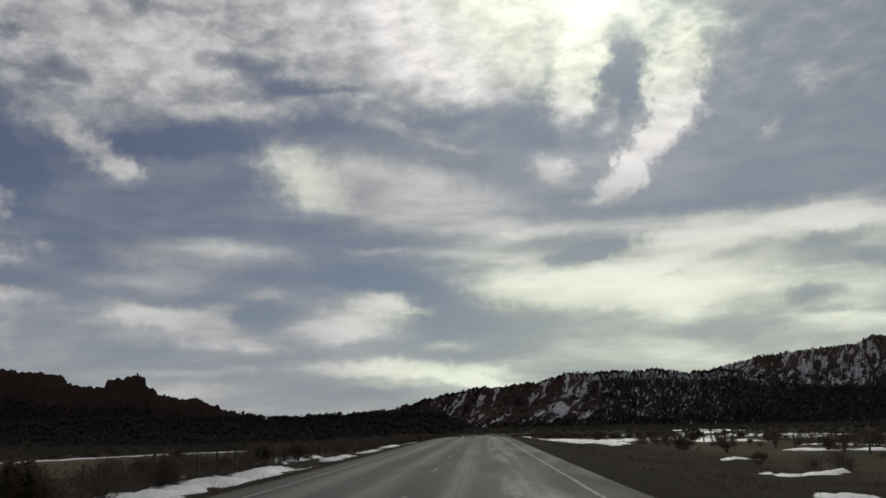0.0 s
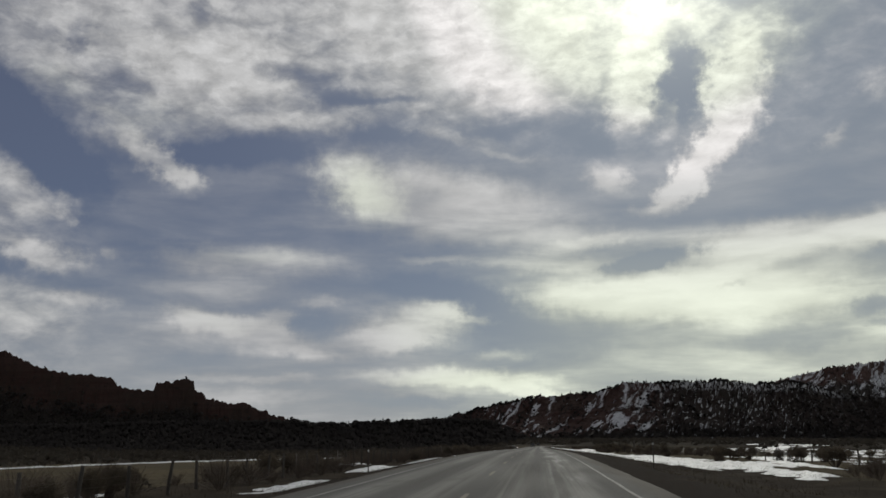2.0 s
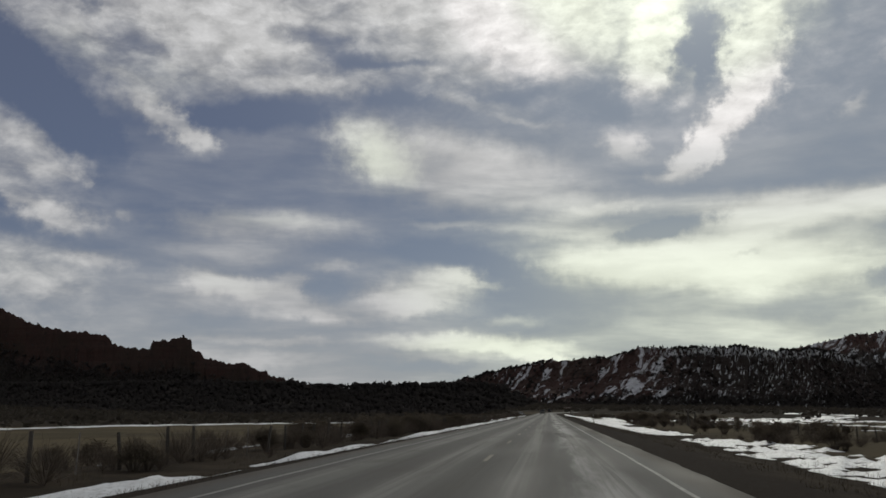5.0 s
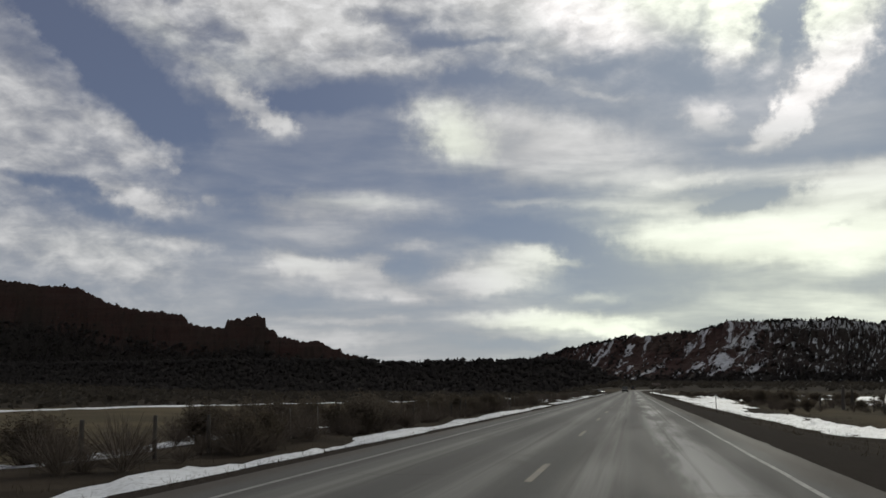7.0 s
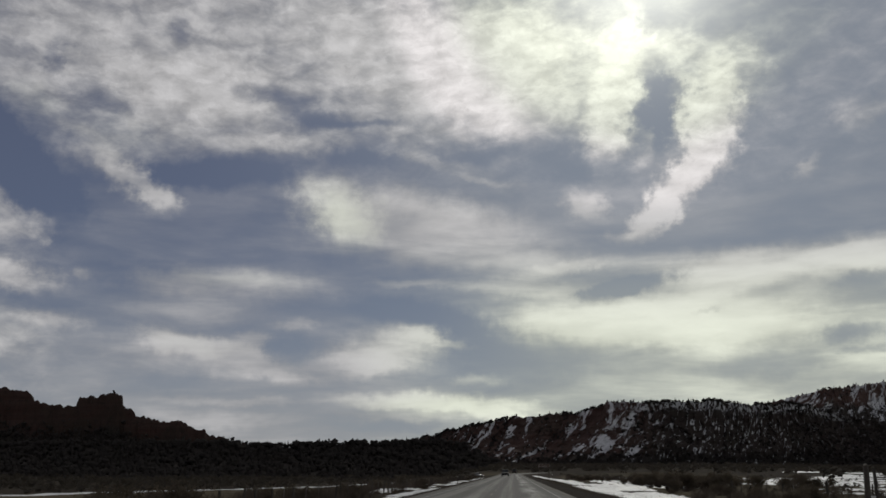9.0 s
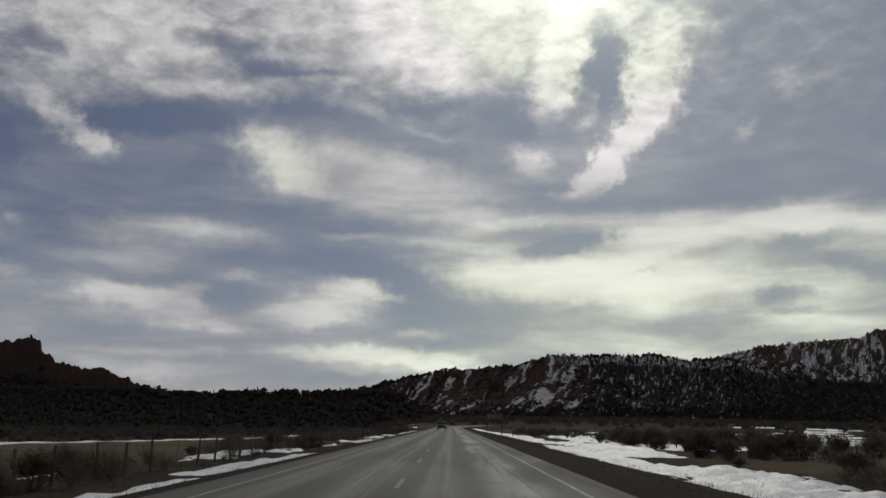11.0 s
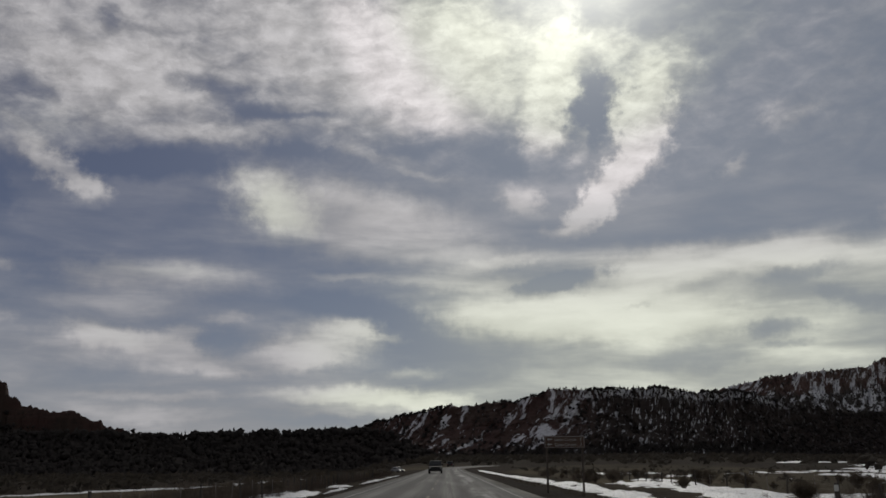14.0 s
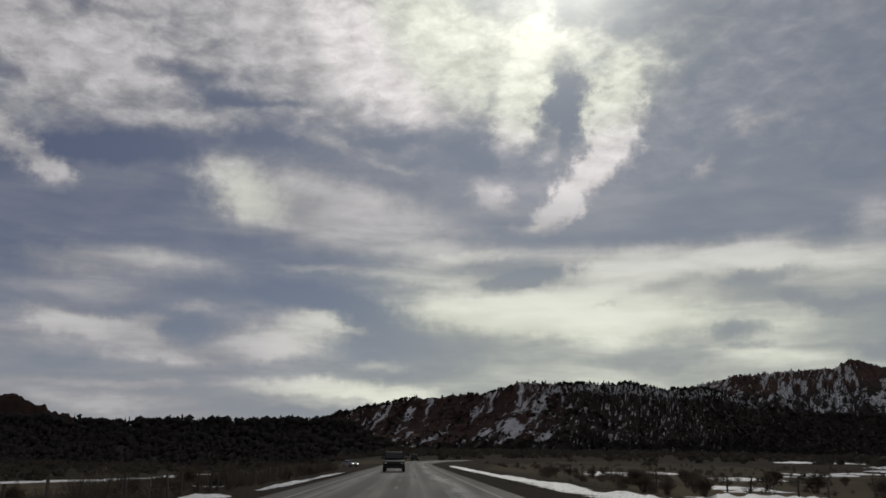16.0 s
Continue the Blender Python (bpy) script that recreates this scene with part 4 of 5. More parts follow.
EAST_SNOW += [(258, 282, (9.2, 9.6), (14, 15), 0.05), (275, 302, (9.4, 10.0), (17.5, 17.5), 0.3), (298, 330, (8.4, 9.0), (14.5, 14), 0.3), (318, 347, (9.8, 11.4), (20, 21), 0.2),
              (340, 352, (10.3, 10.9), (12.4, 13.0), 0.35), (344, 366, (13.4, 13.6), (22, 24), 0.22), (340, 362, (21, 21.5), (28, 30), 0.2), (358, 376, (13.0, 12.0), (16.5, 16), 0.3),
              (370, 402, (11.5, 11.2), (15.2, 15.6), 0.3), (376, 400, (17.5, 18), (25, 27), 0.1), (397, 432, (11.2, 10.9), (15.6, 17), 0.3), (404, 428, (18, 19), (26, 28), 0.15),
              (426, 482, (10.4, 8.4), (15, 14), 0.35), (476, 560, (8.6, 8.6), (13, 13), 0.5)]
for k, (y0, y1, near, far, cover) in enumerate(EAST_SNOW):
    snow_sheet(y0, y1, near, far, 160 + 3 * k, 0.21, cover, 5.5, "wide sheet of old snow on the verge before the shrubs", 0.5, 0.95)
rng = np.random.RandomState(9)
for k in range(16):
    y = 20 + 29 * k + rng.uniform(-9, 9)
    x = -rng.uniform(12.5, 18)
    w = rng.uniform(1.6, 3.4)
    snow_sheet(y, y + rng.uniform(5, 12), (x, x), (x - w, x - w), 200 + k, 0.12, 0.3, 3.0, "old snow drifted thinly along the fence")
for k in range(44):
    y = 60 + 11 * k + rng.uniform(-5, 5)
    x = 24 + 46 * rng.rand() ** 1.2
    w = rng.uniform(5, 14)
    snow_sheet(y, y + rng.uniform(6, 14), (x, x), (x + w, x + w), 300 + k, 0.16, 0.35, 6.0, "old snow remaining in the meadow beyond the shrubs", 0.9)
for k in range(16):
    y = 120 + 30 * k
    x = 70 + 80 * rng.rand()
    w = rng.uniform(10, 30)
    snow_sheet(y, y + rng.uniform(20, 55), (x, x), (x + w, x + w), 400 + k, 0.2, 0.3, 14.0, "broad old snow sheet far out in the meadow", 1.8)
for k in range(9):
    y = 390 + 42 * k
    x = (y - 275) * rng.uniform(0.27, 0.42) + 12
    w = rng.uniform(18, 38)
    snow_sheet(y, y + rng.uniform(24, 44), (x, x), (x + w, x + w), 440 + k, 0.3, 0.4, 16.0, "broad old snow sheet far out in the meadow", 1.8)
for k in range(20):
    y = 232 + 27 * k
    x = -float(np.interp(y, FIELD_Y, FIELD_EDGE))
    turn = 0.5 * (float(np.interp(y - 17, FIELD_Y, FIELD_EDGE)) - float(np.interp(y + 17, FIELD_Y, FIELD_EDGE)))
    snow_sheet(y - 17, y + 17, (x - turn + 2.5, x + turn + 2.5), (x - turn - 4, x + turn - 4), 500 + k, 0.3, 0.95, 12.0, "long drift of snow along the far edge of the pasture", 1.0)


# ---------------------------------------------------------------- shrubs and grass
def shrub(seed, leafy):
    """A twiggy roadside shrub about one metre high: stems that fork from the root, and dry leaf clumps toward their ends."""
    rng = random.Random(seed)
    stems, leaves = Pile(), Pile()
    for k in range(46):
        a, lean = rng.uniform(0, 6.28), rng.uniform(0.1, 1.0)
        reach, h = 0.62 * lean * rng.uniform(0.7, 1.2), rng.uniform(0.55, 1.05) * (1.1 - 0.4 * lean)
        p0 = Vector((0.07 * math.cos(a), 0.07 * math.sin(a), -0.06))
        p2 = Vector((reach * math.cos(a), reach * math.sin(a), h))
        p1 = p0.lerp(p2, 0.5) + Vector((rng.uniform(-0.08, 0.08), rng.uniform(-0.08, 0.08), 0.08))
        stems.put(*tube((p0, p1, p2), (0.011, 0.007, 0.003), 3))
        for j in range(8):
            q = p1.lerp(p2, rng.uniform(0.0, 0.9))
            e = q + Vector((rng.uniform(-0.22, 0.22), rng.uniform(-0.22, 0.22), rng.uniform(0.06, 0.3)))
            stems.put(*tube((q, e), (0.005, 0.002), 3))
            for _ in range(leafy):
                c = q.lerp(e, rng.uniform(0.3, 1.1)) + Vector((rng.uniform(-0.05, 0.05), rng.uniform(-0.05, 0.05), rng.uniform(-0.04, 0.05)))
                u = Vector((rng.uniform(-1, 1), rng.uniform(-1, 1), rng.uniform(-0.4, 1))).normalized() * rng.uniform(0.02, 0.05)
                w = u.orthogonal().normalized() * rng.uniform(0.008, 0.018)
                leaves.put((c - u, c + w, c + u, c - w), ((0, 1, 2, 3),))
    return mesh_of("wood", stems.verts, stems.faces, TWIG), mesh_of("foliage", leaves.verts, leaves.faces, SAGE)


shrub_kinds = []
for k in range(6):
    stems, leaves = shrub(700 + k, (6, 9, 6, 11, 8, 5)[k])
    shrub_kinds.append((stems, leaves))


def plant_shrub(x, y, size, wide, turn, kind, group, label):
    stems, leaves = shrub_kinds[kind]
    ob = thing("shrub", label, "shrub", group)
    ob.matrix_world = Matrix.LocRotScale((x, y, float(ground_z(x, y))), Euler((0, 0, turn)), (size * wide, size * wide, size))
    part("wood", stems, ob)
    part("foliage", leaves, ob)


def hedge(y):
    """How thick the growth stands along the west fence."""
    return float(np.interp(y, [0, 20, 60, 85, 92, 112, 120, 180, 190, 240, 262, 285, 300, 318, 322, 334, 340, 350, 400, 520],
                           [.85, .85, .7, .4, .55, .55, .3, .6, 1, 1, .6, .5, .12, .12, .9, .9, .2, .5, .5, .5]))


rng = np.random.RandomState(14)
for k in range(215):
    y = 6 + 2.35 * k + rng.uniform(-2.5, 2.5)
    clump = hedge(y)
    if rng.rand() > 0.15 + 0.85 * clump:
        continue
    x = -rng.uniform(11.0, 19.0)
    big = 0.6 + 0.85 * clump
    plant_shrub(x, y, rng.uniform(0.75, 1.25) * big, rng.uniform(0.9, 1.5), rng.uniform(0, 6), rng.randint(6), "shrubs along the west fence",
                "bare grey-brown winter shrub growing along the wire fence" if big > 1.2 else "low dry sagebrush growing beside the wire fence")
for k in range(150):
    y = 40 + 3.1 * k + rng.uniform(-3, 3)
    x = float(np.interp(y, [80, 82, 318, 328, 375, 395], [15.5, 18, 18, 21.5, 21.5, 18])) + 28 * rng.rand() ** 1.3
    big = (0.6 + 0.85 * rng.rand()) * (1.0 + 0.45 * float(np.interp(y, [305, 320, 345, 360], [0, 1, 1, 0])))
    plant_shrub(x, y, big, rng.uniform(0.9, 1.5), rng.uniform(0, 6), rng.randint(6), "shrubs on the east verge",
                "tall bare winter shrub standing among snow patches" if big > 1.3 else "low dry sagebrush standing among snow patches")
for k in range(26):
    plant_shrub(21.5 + 10 * rng.rand(), 322 + 1.5 * k + rng.uniform(-1.5, 1.5), rng.uniform(1.5, 2.4), rng.uniform(1.0, 1.4), rng.uniform(0, 6), (1, 3, 4)[k % 3],
                "shrubs on the east verge", "tall bare winter shrub standing among snow patches")
# brush further out in the meadows
rng = np.random.RandomState(15)
fine_bushes = [bush_shape(rng, 130, 0.085) for _ in range(6)]
verts, faces, n = [], [], 0
for k in range(1050):
    if k % 20:
        x, y = 24 + 170 * rng.rand() ** 1.6, rng.uniform(20, 660)
    else:
        x, y = -19 - 12 * rng.rand() ** 2.5, rng.uniform(20, 640)
    v, f = fine_bushes[k % 6]
    h = rng.uniform(0.4, 1.25)
    w = h * rng.uniform(0.9, 1.7)
    verts.append(v * (w, w, h) + (x, y, float(ground_z(x, y)) - 0.05))
    faces.append(f + n)
    n += len(v)
tagged(new("brush", mesh_of("brush", np.concatenate(verts), np.concatenate(faces), BRUSH)), "scattered low sagebrush in the meadows", "brush", kind="stuff")

def twig_bush(rng):
    """A bare bush as a spray of fine twigs."""
    v, f = [], []
    for k in range(190):
        a, e = rng.uniform(0, 6.28), rng.uniform(0.5, 1.5)
        way = np.array((math.cos(a) * math.cos(e), math.sin(a) * math.cos(e), math.sin(e)))
        r0, r1 = rng.uniform(0.0, 0.45), rng.uniform(0.6, 1.0)
        w = np.cross(way, rng.uniform(-1, 1, 3))
        w = w / np.linalg.norm(w) * 0.0045
        bend = rng.uniform(-0.2, 0.2, 3)
        n = len(v)
        v += [way * r0 - w, way * r0 + w, way * r1 + bend + w * 0.5, way * r1 + bend - w * 0.5]
        f.append((n, n + 1, n + 2, n + 3))
    return np.array(v), np.array(f)


rng = np.random.RandomState(18)
twig_bushes = [twig_bush(rng) for _ in range(6)]
verts, faces, n = [], [], 0
for k in range(2300):
    west = k % 3 > 0
    y = rng.uniform(4, 520)
    x = -11.2 - 7 * rng.rand() ** 1.2 if west else float(np.interp(y, [318, 328, 375, 395], [17.5, 22, 22, 17.5])) + 24 * rng.rand() ** 1.4
    if (rng.rand() > hedge(y)) if west else (waves(np.array([y]), np.array([50.0]), 60, 19, 3)[0] < 0.1):
        continue
    v, f = twig_bushes[k % 6]
    h = rng.uniform(0.5, 1.6)
    w = h * rng.uniform(0.8, 1.4)
    verts.append(v * (w, w, h) + (x, y, float(ground_z(x, y)) - 0.05))
    faces.append(f + n)
    n += len(v)
tagged(new("thicket", mesh_of("thicket", np.concatenate(verts), np.concatenate(faces), TWIG)), "bare brown twigs filling in between the roadside shrubs", "brush", kind="stuff")

rng = np.random.RandomState(16)
count = 26000
gxs = np.where(rng.rand(count) < 0.5, -5.0, 6.5)
gxs += np.sign(gxs) * 12.5 * rng.rand(count) ** 1.5
gys = rng.uniform(-4, 470, count)
thin = waves(gxs, gys, 9, 77, 3) > -0.25
gxs, gys = gxs[thin], gys[thin]
gzs = ground_z(gxs, gys)
blades = []
for j in range(4):
    a = rng.uniform(0, 6.28, len(gxs))
    h = rng.uniform(0.06, 0.24, len(gxs)) * np.clip(0.55 + (np.abs(gxs) - 6) * 0.12, 0.5, 1.2)
    lean = rng.uniform(0.0, 0.22, len(gxs))
    jx, jy = gxs + rng.uniform(-0.1, 0.1, len(gxs)), gys + rng.uniform(-0.1, 0.1, len(gxs))
    w = 0.007
    blades.append(np.stack([np.stack([jx - w * np.sin(a), jy + w * np.cos(a), gzs - 0.03], 1), np.stack([jx + w * np.sin(a), jy - w * np.cos(a), gzs - 0.03], 1),
                            np.stack([jx + lean * np.cos(a), jy + lean * np.sin(a), gzs + h], 1)], 1))
blades = np.concatenate(blades).reshape(-1, 3)
tagged(new("grass", mesh_of("grass", blades, np.arange(len(blades)).reshape(-1, 3), STRAW)), "dead grass on the road's verges", "grass", kind="stuff")


# ---------------------------------------------------------------- fences
def post_mesh(seed):
    rng = random.Random(seed)
    v, f = tube(((0, 0, -0.4), (rng.uniform(-0.02, 0.02), rng.uniform(-0.02, 0.02), 0.6), (rng.uniform(-0.05, 0.05), rng.uniform(-0.05, 0.05), rng.uniform(1.2, 1.42))),
                (0.075, 0.068, 0.06), 7)
    return mesh_of("post", v, f, OLD_WOOD, False)


def steel_post_mesh():
    pile = Pile()
    for lo, hi in (((-0.025, -0.004, -0.4), (0.025, 0.004, 1.3)), ((-0.004, 0.004, -0.4), (0.004, 0.036, 1.3))):
        c = [(x, y, z) for x in (lo[0], hi[0]) for y in (lo[1], hi[1]) for z in (lo[2], hi[2])]
        pile.put(c, ((0, 1, 3, 2), (4, 6, 7, 5), (0, 4, 5, 1), (2, 3, 7, 6), (0, 2, 6, 4), (1, 5, 7, 3)))
    return mesh_of("post", pile.verts, pile.faces, STEEL)


wood_posts = [post_mesh(40 + k) for k in range(5)]
steel_post = steel_post_mesh()


def fence(line, y0, y1, gap, seed, label):
    """Posts along the line (x of y) with four strands of wire."""
    rng = random.Random(seed)
    ob = thing("wire_fence", label, "fence")
    tops, y = [], y0
    while y < y1:
        x = line(y) + rng.uniform(-0.06, 0.06)
        z = float(ground_z(x, y))
        wooden = rng.random() < 0.75
        p = part("post", rng.choice(wood_posts) if wooden else steel_post, ob)
        p.matrix_world = pose(x, y, z, rng.uniform(-5, 5), rng.uniform(-5, 5), rng.uniform(0, 360))
        tops.append((x, y, z))
        y += gap * rng.uniform(0.8, 1.2)
    for h in (0.35, 0.65, 0.92, 1.16):
        pts = []
        for (xa, ya, za), (xb, yb, zb) in zip(tops, tops[1:]):
            pts += [(xa, ya, za + h), ((xa + xb) / 2, (ya + yb) / 2, (za + zb) / 2 + h - 0.03)]
        v, f = tube(pts, [0.004] * len(pts), 3)
        part("wire", mesh_of("wire", v, f, WIRE), ob)


fence(lambda y: -12.3 - 0.5 * math.sin(y * 0.011), -12, 520, 3.1, 1, "wire fence of weathered posts along the pasture")
fence(lambda y: 26.0 + 1.2 * math.sin(y * 0.009), 20, 520, 4.4, 2, "wire fence of weathered posts across the snowy meadow")

# stout timbers of an old gateway in the meadow, hewn unevenly and leaning a little
for k, (x, y, tall, r, lean) in enumerate(((25.2, 269.5, 2.75, 0.20, 2), (26.8, 272.0, 2.35, 0.13, -3), (22.9, 270.5, 1.75, 0.085, 1))):
    rng = random.Random(60 + k)
    line = [Vector((rng.uniform(-0.03, 0.03) + h * math.radians(lean), rng.uniform(-0.03, 0.03), h * tall)) for h in (-0.15, 0.1, 0.4, 0.7, 0.97, 1.0)]
    v, f = tube(line, [r * c for c in (1.12, 1.08, 0.96, 0.92, 0.85, 0.6)], 9)
    ob = new("gate_post", mesh_of("gate_post", v, f, OLD_WOOD, False))
    ob.matrix_world = pose(x, y, float(ground_z(x, y)))
    tagged(ob, "stout weathered timber gate post standing in the meadow snow" if r > 0.1 else "short weathered timber post standing near the gateway", "post", "gate posts")


# ---------------------------------------------------------------- road furniture
REFLECT = material("white_reflector", [(0.6, 0.6, 0.58), (0.5, 0.5, 0.48), (0.4, 0.4, 0.38)], 8.0, 0.3, 0.1)
DARK_STEEL = material("dark_steel_post", [(0.06, 0.05, 0.045), (0.085, 0.07, 0.06), (0.04, 0.035, 0.03)], 5.0, 0.6, 0.2, 40, metal=0.3)
for x, y in ((6.6, 85.5), (-6.9, 90), (6.8, 221), (-6.9, 221.5), (6.9, 335.5), (-6.9, 338)):
    ob = thing("delineator_post", "thin dark steel delineator post standing on the road's shoulder", "road post", "delineator posts", (x, y, float(ground_z(x, y))))
    part("post", box_mesh("post", (-0.026, -0.012, -0.3), (0.026, 0.012, 1.15), DARK_STEEL, 0.004), ob)
    part("reflector", box_mesh("reflector", (-0.034, -0.02, 1.02), (0.034, -0.0125, 1.12), REFLECT, 0.003), ob, "small white reflector")

BROWN = material("brown_sign_sheeting", [(0.05, 0.022, 0.012), (0.057, 0.025, 0.014), (0.043, 0.019, 0.011)], 1.2, 0.5, 0.05)
LETTER = material("white_sign_sheeting", [(0.30, 0.30, 0.287), (0.26, 0.26, 0.25), (0.22, 0.22, 0.21)], 2.0, 0.5, 0.05)
POST_WOOD = material("dark_treated_timber", [(0.055, 0.042, 0.033), (0.08, 0.06, 0.045), (0.035, 0.028, 0.022)], 3.0, 0.85, 0.4, 25, stretch=(1, 1, 0.15))
SIGN_X, SIGN_Y, SIGN_W, SIGN_H, SIGN_LOW = 5.72, 366.3, 2.06, 0.61, 2.08
SIGN_ROAD = float(road_z(SIGN_Y))
sign_ground = float(ground_z(SIGN_X + 1.2, SIGN_Y)) - SIGN_ROAD
guide_sign = thing("guide_sign", "brown road guide sign with white letters on two timber posts", "road sign", "", (SIGN_X, SIGN_Y, SIGN_ROAD))
panel = part("panel", box_mesh("panel", (0, -0.012, SIGN_LOW), (SIGN_W, 0.012, SIGN_LOW + SIGN_H), BROWN, 0.005), guide_sign)
for lo, hi in (((0.03, SIGN_LOW + 0.03), (SIGN_W - 0.03, SIGN_LOW + 0.05)), ((0.03, SIGN_LOW + SIGN_H - 0.05), (SIGN_W - 0.03, SIGN_LOW + SIGN_H - 0.03)),
               ((0.03, SIGN_LOW + 0.052), (0.05, SIGN_LOW + SIGN_H - 0.052)), ((SIGN_W - 0.05, SIGN_LOW + 0.052), (SIGN_W - 0.03, SIGN_LOW + SIGN_H - 0.052))):
    part("border", box_mesh("border", (lo[0], -0.016, lo[1]), (hi[0], -0.0125, hi[1]), LETTER), panel, "white border strip")
for x in (0.13, SIGN_W - 0.13):
    part("leg", box_mesh("leg", (x - 0.05, 0.0125, sign_ground - 0.5), (x + 0.05, 0.14, SIGN_LOW + SIGN_H - 0.06), POST_WOOD, 0.008), guide_sign, "dark timber leg")


def lettering(words, x, z, height):
    font = bpy.data.curves.new("lettering", "FONT")
    font.body, font.size, font.extrude = words, height, 0.0015
    temp = new("lettering", font)
    bpy.context.view_layer.update()
    me = bpy.data.meshes.new_from_object(temp.evaluated_get(bpy.context.evaluated_depsgraph_get()))
    bpy.data.objects.remove(temp)
    me.materials.clear()
    me.materials.append(LETTER)
    ob = part("lettering", me, panel, "white letters")
    ob.matrix_local = pose(x, -0.0145, z, 90, 0, 0)
    return ob


def arrow(x, z):
    v = [(0, 0), (0.11, 0.075), (0.11, 0.025), (0.27, 0.025), (0.27, -0.025), (0.11, -0.025), (0.11, -0.075)]
    verts = [(x + a, y, z + b) for y in (-0.016, -0.0125) for a, b in v]
    n = len(v)
    faces = [tuple(range(n)), tuple(range(2 * n - 1, n - 1, -1))] + [(i, i + n, (i + 1) % n + n, (i + 1) % n) for i in range(n)]
    part("arrow", mesh_of("arrow", verts, faces, LETTER), panel, "white arrow pointing left")


for row, (words, number) in enumerate((("Losee Canyon", "2"), ("Casto Canyon", "3"))):
    z = SIGN_LOW + SIGN_H - 0.25 - 0.25 * row
    arrow(0.14, z + 0.07)
    lettering(words, 0.52, z, 0.19)
    lettering(number, SIGN_W - 0.25, z, 0.19)


# ---------------------------------------------------------------- vehicles
def paint(name, colour, rough=0.45, gloss=0.3):
    return material(name, [colour, tuple(c * 0.9 for c in colour), tuple(c * 0.75 + 0.004 for c in colour)], 1.5, rough, 0.03, 20, specular=gloss)


GLASS = paint("dark_tinted_glass", (0.012, 0.014, 0.016), 0.08)
RUBBER = paint("tyre_rubber", (0.018, 0.018, 0.018), 0.8)
CHROME = material("bright_trim", [(0.55, 0.55, 0.56), (0.5, 0.5, 0.5), (0.4, 0.4, 0.4)], 4.0, 0.25, 0.05, metal=0.9)
RED_LENS = paint("red_lens", (0.25, 0.01, 0.01), 0.25)
LAMP = bpy.data.materials.new("lit_headlamp")
LAMP.use_nodes = True
LAMP.node_tree.nodes["Principled BSDF"].inputs["Base Color"].default_value = (0.9, 0.9, 0.85, 1)
LAMP.node_tree.nodes["Principled BSDF"].inputs["Emission Color"].default_value = (1.0, 0.95, 0.85, 1)
LAMP.node_tree.nodes["Principled BSDF"].inputs["Emission Strength"].default_value = 7.0


def side_extrusion(name, outline, half, mat, inset=0.0, bevel=0.06):
    """A solid from a side view (y forward, z up), drawn in towards the top by inset."""
    bm = bmesh.new()
    low, high = min(z for _, z in outline), max(z for _, z in outline)
    rings = []
    for sx in (-1, 1):
        rings.append([bm.verts.new((sx * (half - inset * (z - low) / (high - low)), y, z)) for y, z in outline])
    bm.faces.new(rings[0])
    bm.faces.new(rings[1][::-1])
    n = len(outline)
    for i in range(n):
        bm.faces.new((rings[0][i], rings[1][i], rings[1][(i + 1) % n], rings[0][(i + 1) % n]))
    bmesh.ops.recalc_face_normals(bm, faces=bm.faces)
    bmesh.ops.bevel(bm, geom=bm.edges[:], offset=bevel, segments=2, affect="EDGES", profile=0.5)
    me = bpy.data.meshes.new(name)
    bm.to_mesh(me)
    bm.free()
    me.materials.append(mat)
    return me


def wheel_meshes(radius, width):
    def ring(r, w, hollow, mat, name):
        v, f = [], []
        n = 20
        prof = ((hollow, -w / 2), (r - 0.03, -w / 2), (r, -w / 2 + 0.03), (r, w / 2 - 0.03), (r - 0.03, w / 2), (hollow, w / 2))
        for j in range(n):
            a = 2 * math.pi * j / n
            v += [(x, q * math.cos(a), q * math.sin(a)) for q, x in prof]
        m = len(prof)
        for j in range(n):
            for k in range(m):
                f.append((j * m + k, j * m + (k + 1) % m, ((j + 1) % n) * m + (k + 1) % m, ((j + 1) % n) * m + k))
        return mesh_of(name, v, f, mat)
    return ring(radius, width, radius * 0.6, RUBBER, "tyre"), ring(radius * 0.62, width * 0.7, 0.03, CHROME, "rim")


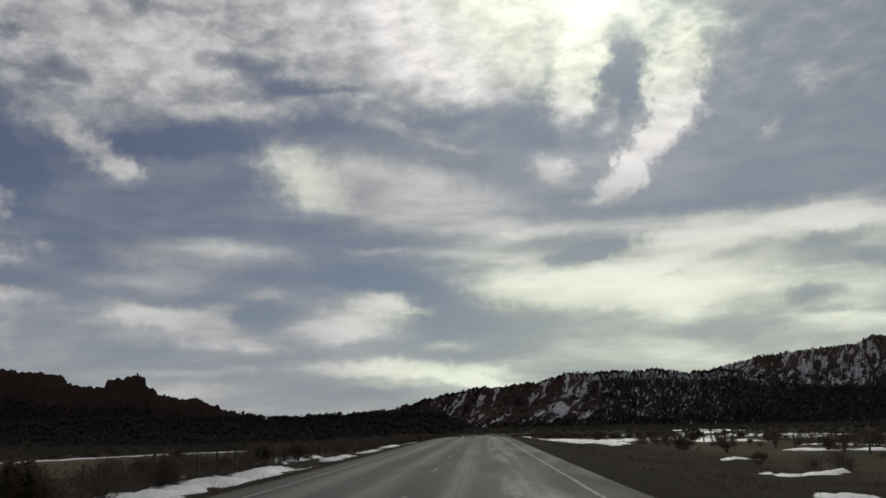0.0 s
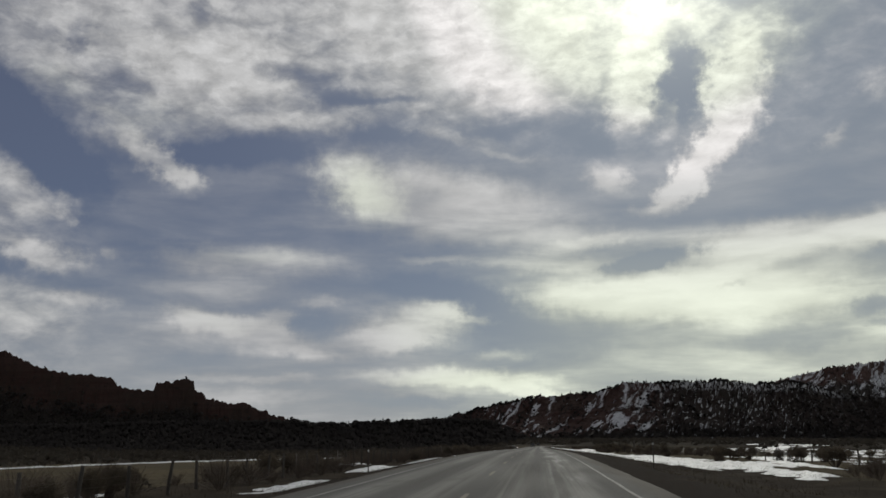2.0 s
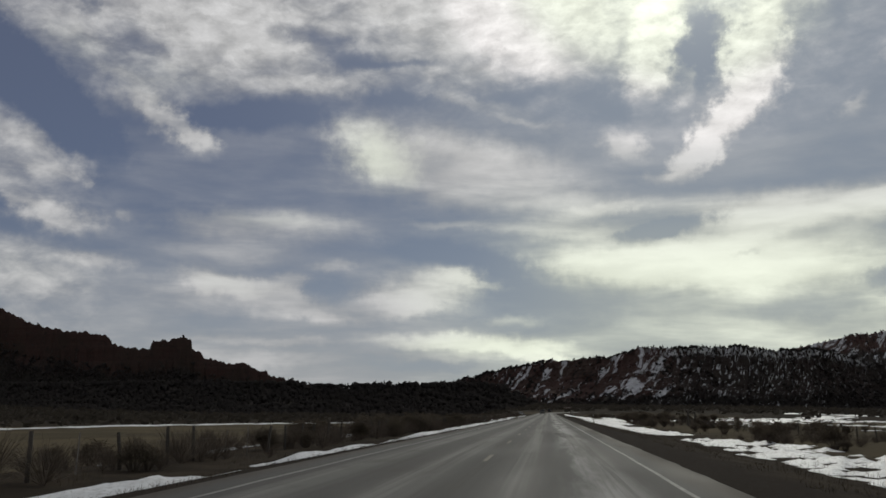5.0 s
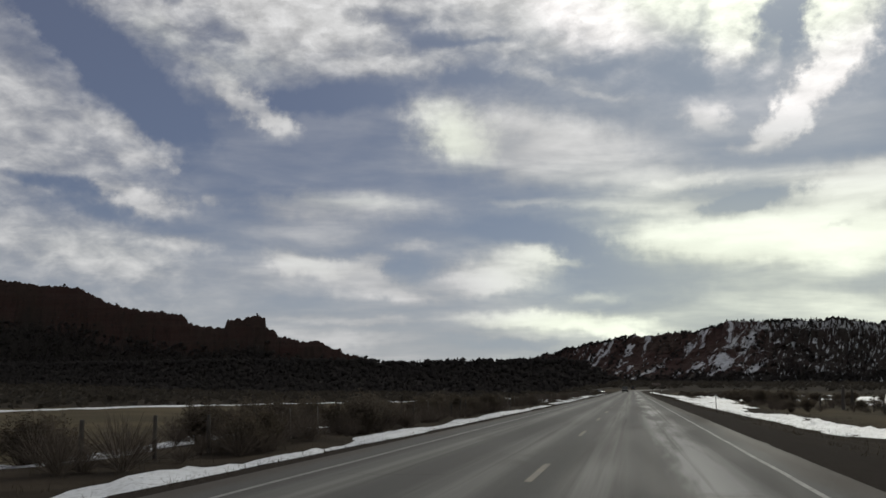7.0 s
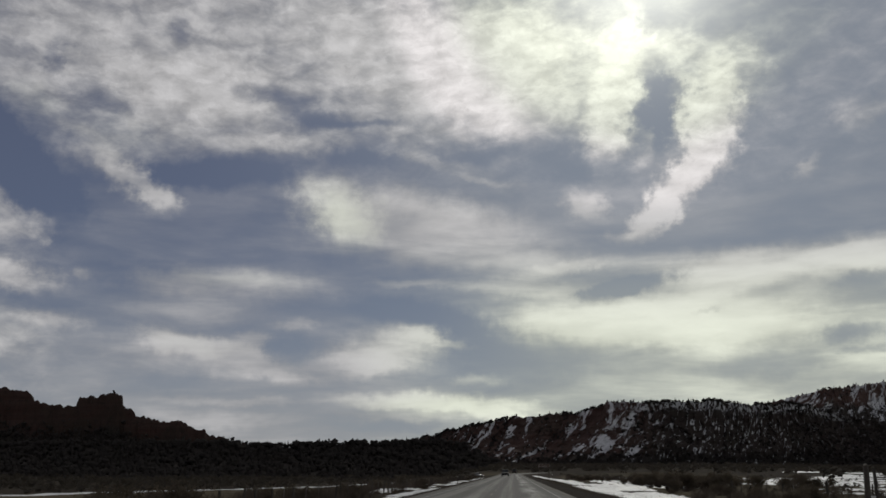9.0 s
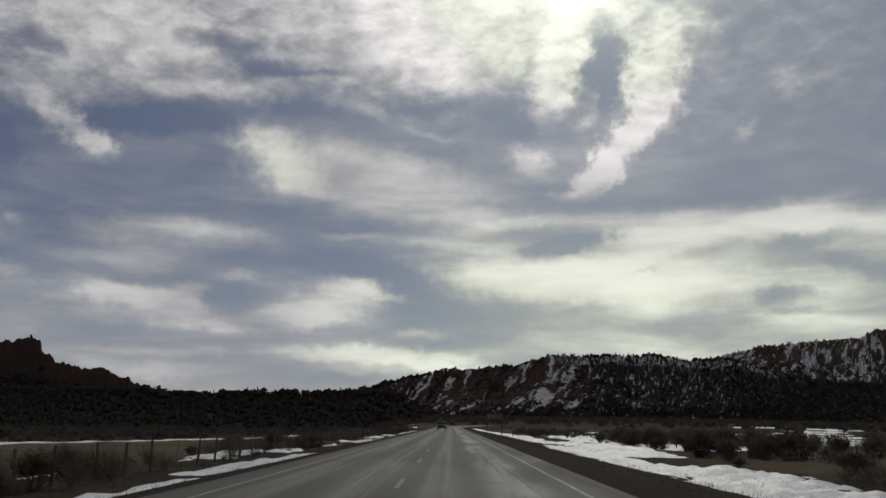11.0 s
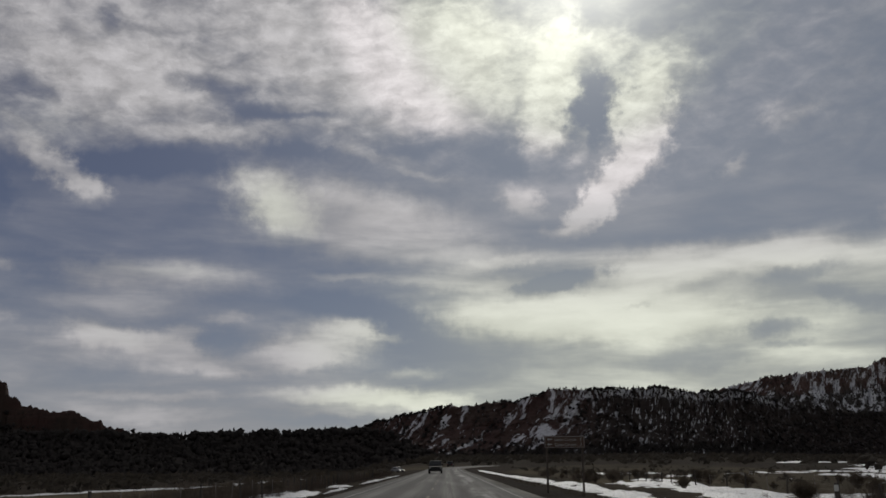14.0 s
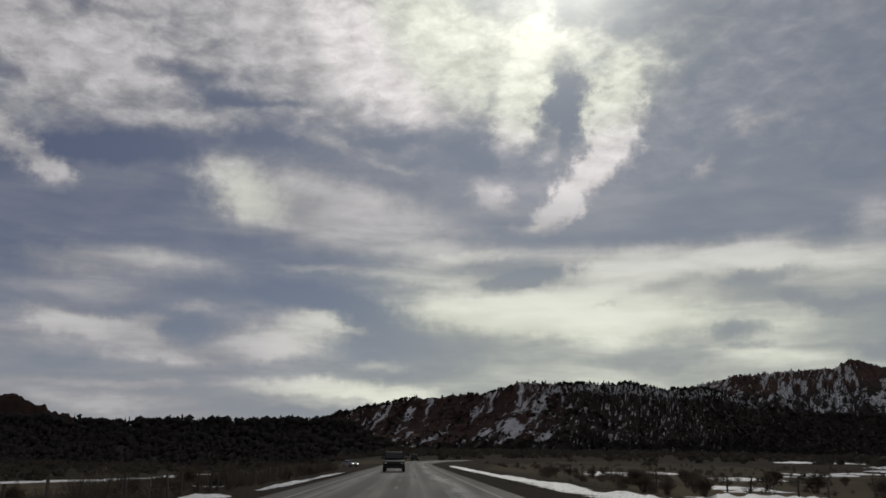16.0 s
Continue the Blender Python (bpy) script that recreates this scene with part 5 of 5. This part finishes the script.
def vehicle(name, label, at, turn, colour, length, half, kind, lit):
    """A road vehicle that faces +y before it is turned; kind: pickup, suv or sedan."""
    ob = thing(name, label, "car" if kind != "pickup" else "truck", "", at, turn)
    hl = length / 2
    belt, roof, radius = {"pickup": (1.12, 1.82, 0.40), "suv": (1.05, 1.76, 0.38), "sedan": (0.92, 1.44, 0.33)}[kind]
    low = 0.32
    body = part("body", side_extrusion("body", [(-hl, low + 0.1), (-hl, belt - 0.05), (-hl + 0.1, belt), (hl - 1.3, belt), (hl - 0.15, belt - 0.18), (hl, belt - 0.42), (hl, low + 0.06),
                                                (hl - 0.15, low), (-hl + 0.15, low)], half, colour, 0.06), ob)
    if kind == "pickup":
        cab = [(-0.75, belt), (-0.68, roof - 0.06), (-0.5, roof), (0.75, roof), (0.95, roof - 0.08), (1.65, belt)]
    elif kind == "suv":
        cab = [(-hl + 0.05, belt), (-hl + 0.28, roof - 0.05), (-hl + 0.5, roof), (0.5, roof), (0.7, roof - 0.06), (1.35, belt)]
    else:
        cab = [(-hl + 0.55, belt), (-hl + 1.2, roof - 0.05), (-hl + 1.5, roof), (0.25, roof), (0.45, roof - 0.05), (1.2, belt)]
    part("cab", side_extrusion("cab", [(y, z - 0.02 if z == belt else z) for y, z in cab], half - 0.05, colour, 0.16, 0.05), ob)
    (ya, za), (yb, zb) = cab[-1], cab[-2]
    front = [(sx * (half - w), ya + (yb - ya) * q + 0.035, za + (zb - za) * q + 0.03) for q, w in ((0.10, 0.14), (0.92, 0.26)) for sx in (-1, 1)]
    part("windscreen", mesh_of("windscreen", front, ((0, 1, 3, 2),), GLASS), ob, "dark tinted windscreen")
    (ya, za), (yb, zb) = cab[0], cab[1]
    rear = [(sx * (half - w), ya + (yb - ya) * q - 0.03, za + (zb - za) * q + 0.02) for q, w in ((0.2, 0.16), (0.92, 0.26)) for sx in (-1, 1)]
    part("rear_window", mesh_of("rear_window", rear, ((1, 0, 2, 3),), GLASS), ob, "dark tinted window")
    for sx in (-1, 1):
        y0, y1 = cab[0][0] + 0.2, cab[-1][0] - 0.35
        t0, t1 = cab[2][0], cab[-2][0] - 0.15
        v = [(sx * (half - 0.05 + 0.008), y0, belt + 0.05), (sx * (half - 0.05 + 0.008), y1, belt + 0.05), (sx * (half - 0.185), t1, roof - 0.12), (sx * (half - 0.185), t0, roof - 0.12)]
        part("side_window", mesh_of("side_window", v, ((0, 1, 2, 3) if sx > 0 else (3, 2, 1, 0),), GLASS), ob, "dark tinted window")
        part("headlight", box_mesh("headlight", (sx * (half - 0.24) - 0.09, hl - 0.06, belt - 0.40), (sx * (half - 0.24) + 0.09, hl + 0.015, belt - 0.28), LAMP if lit else CHROME, 0.02), ob,
             "lit headlight" if lit else "clear headlight")
        part("tail_light", box_mesh("tail_light", (sx * (half - 0.14) - 0.08, -hl - 0.012, belt - 0.40), (sx * (half - 0.14) + 0.08, -hl + 0.05, belt - 0.12), RED_LENS, 0.015), ob, "red tail light")
        part("mirror", box_mesh("mirror", (sx * (half + 0.09) - 0.08, cab[-1][0] - 0.5, belt + 0.02), (sx * (half + 0.09) + 0.08, cab[-1][0] - 0.42, belt + 0.20), RUBBER, 0.02), ob)
        for y in (-hl + 0.95, hl - 0.9):
            tyre, rim = wheel_meshes(radius, 0.24)
            w = part("wheel", tyre, ob, "black tyre on a bright rim")
            w.location = (sx * (half - 0.11), y, radius)
            part("rim", rim, w)
    part("grille", box_mesh("grille", (-half + 0.42, hl - 0.03, belt - 0.44), (half - 0.42, hl + 0.012, belt - 0.22), RUBBER, 0.015), ob, "black grille")
    part("front_bumper", box_mesh("front_bumper", (-half + 0.03, hl - 0.08, low + 0.06), (half - 0.03, hl + 0.07, low + 0.24), RUBBER if kind == "pickup" else colour, 0.03), ob)
    part("rear_bumper", box_mesh("rear_bumper", (-half + 0.03, -hl - 0.07, low + 0.08), (half - 0.03, -hl + 0.08, low + 0.24), CHROME if kind == "pickup" else RUBBER, 0.03), ob)
    if kind == "pickup":
        part("roof_light_bar", box_mesh("roof_light_bar", (-0.55, 0.1, roof + 0.03), (0.55, 0.3, roof + 0.12), RUBBER, 0.02), ob, "dark bar across the roof")
    return ob


vehicle("pickup_truck", "dark grey pickup truck standing in the oncoming lane", (-0.9, 450, float(road_z(450)) + 0.02), 180, paint("dark_grey_paint", (0.012, 0.012, 0.014), 0.6, 0.1), 5.6, 0.98, "pickup", False)
vehicle("sport_utility", "dark sport utility car driving ahead on the road", (1.9, 622, float(road_z(622)) + 0.02), -6, paint("black_paint", (0.02, 0.02, 0.023)), 4.8, 0.94, "suv", False)
vehicle("hatchback", "dark hatchback with lit headlights coming along the road", (-1.7, 538, float(road_z(538)) + 0.02), 180, paint("dark_red_paint", (0.03, 0.02, 0.02)), 4.3, 0.88, "sedan", True)
vehicle("sedan", "silver sedan stopped beside the road with headlights lit", (-12.8, 566, float(ground_z(-12.8, 566)) + 0.02), 215, paint("silver_paint", (0.22, 0.22, 0.225)), 4.6, 0.9, "sedan", True)
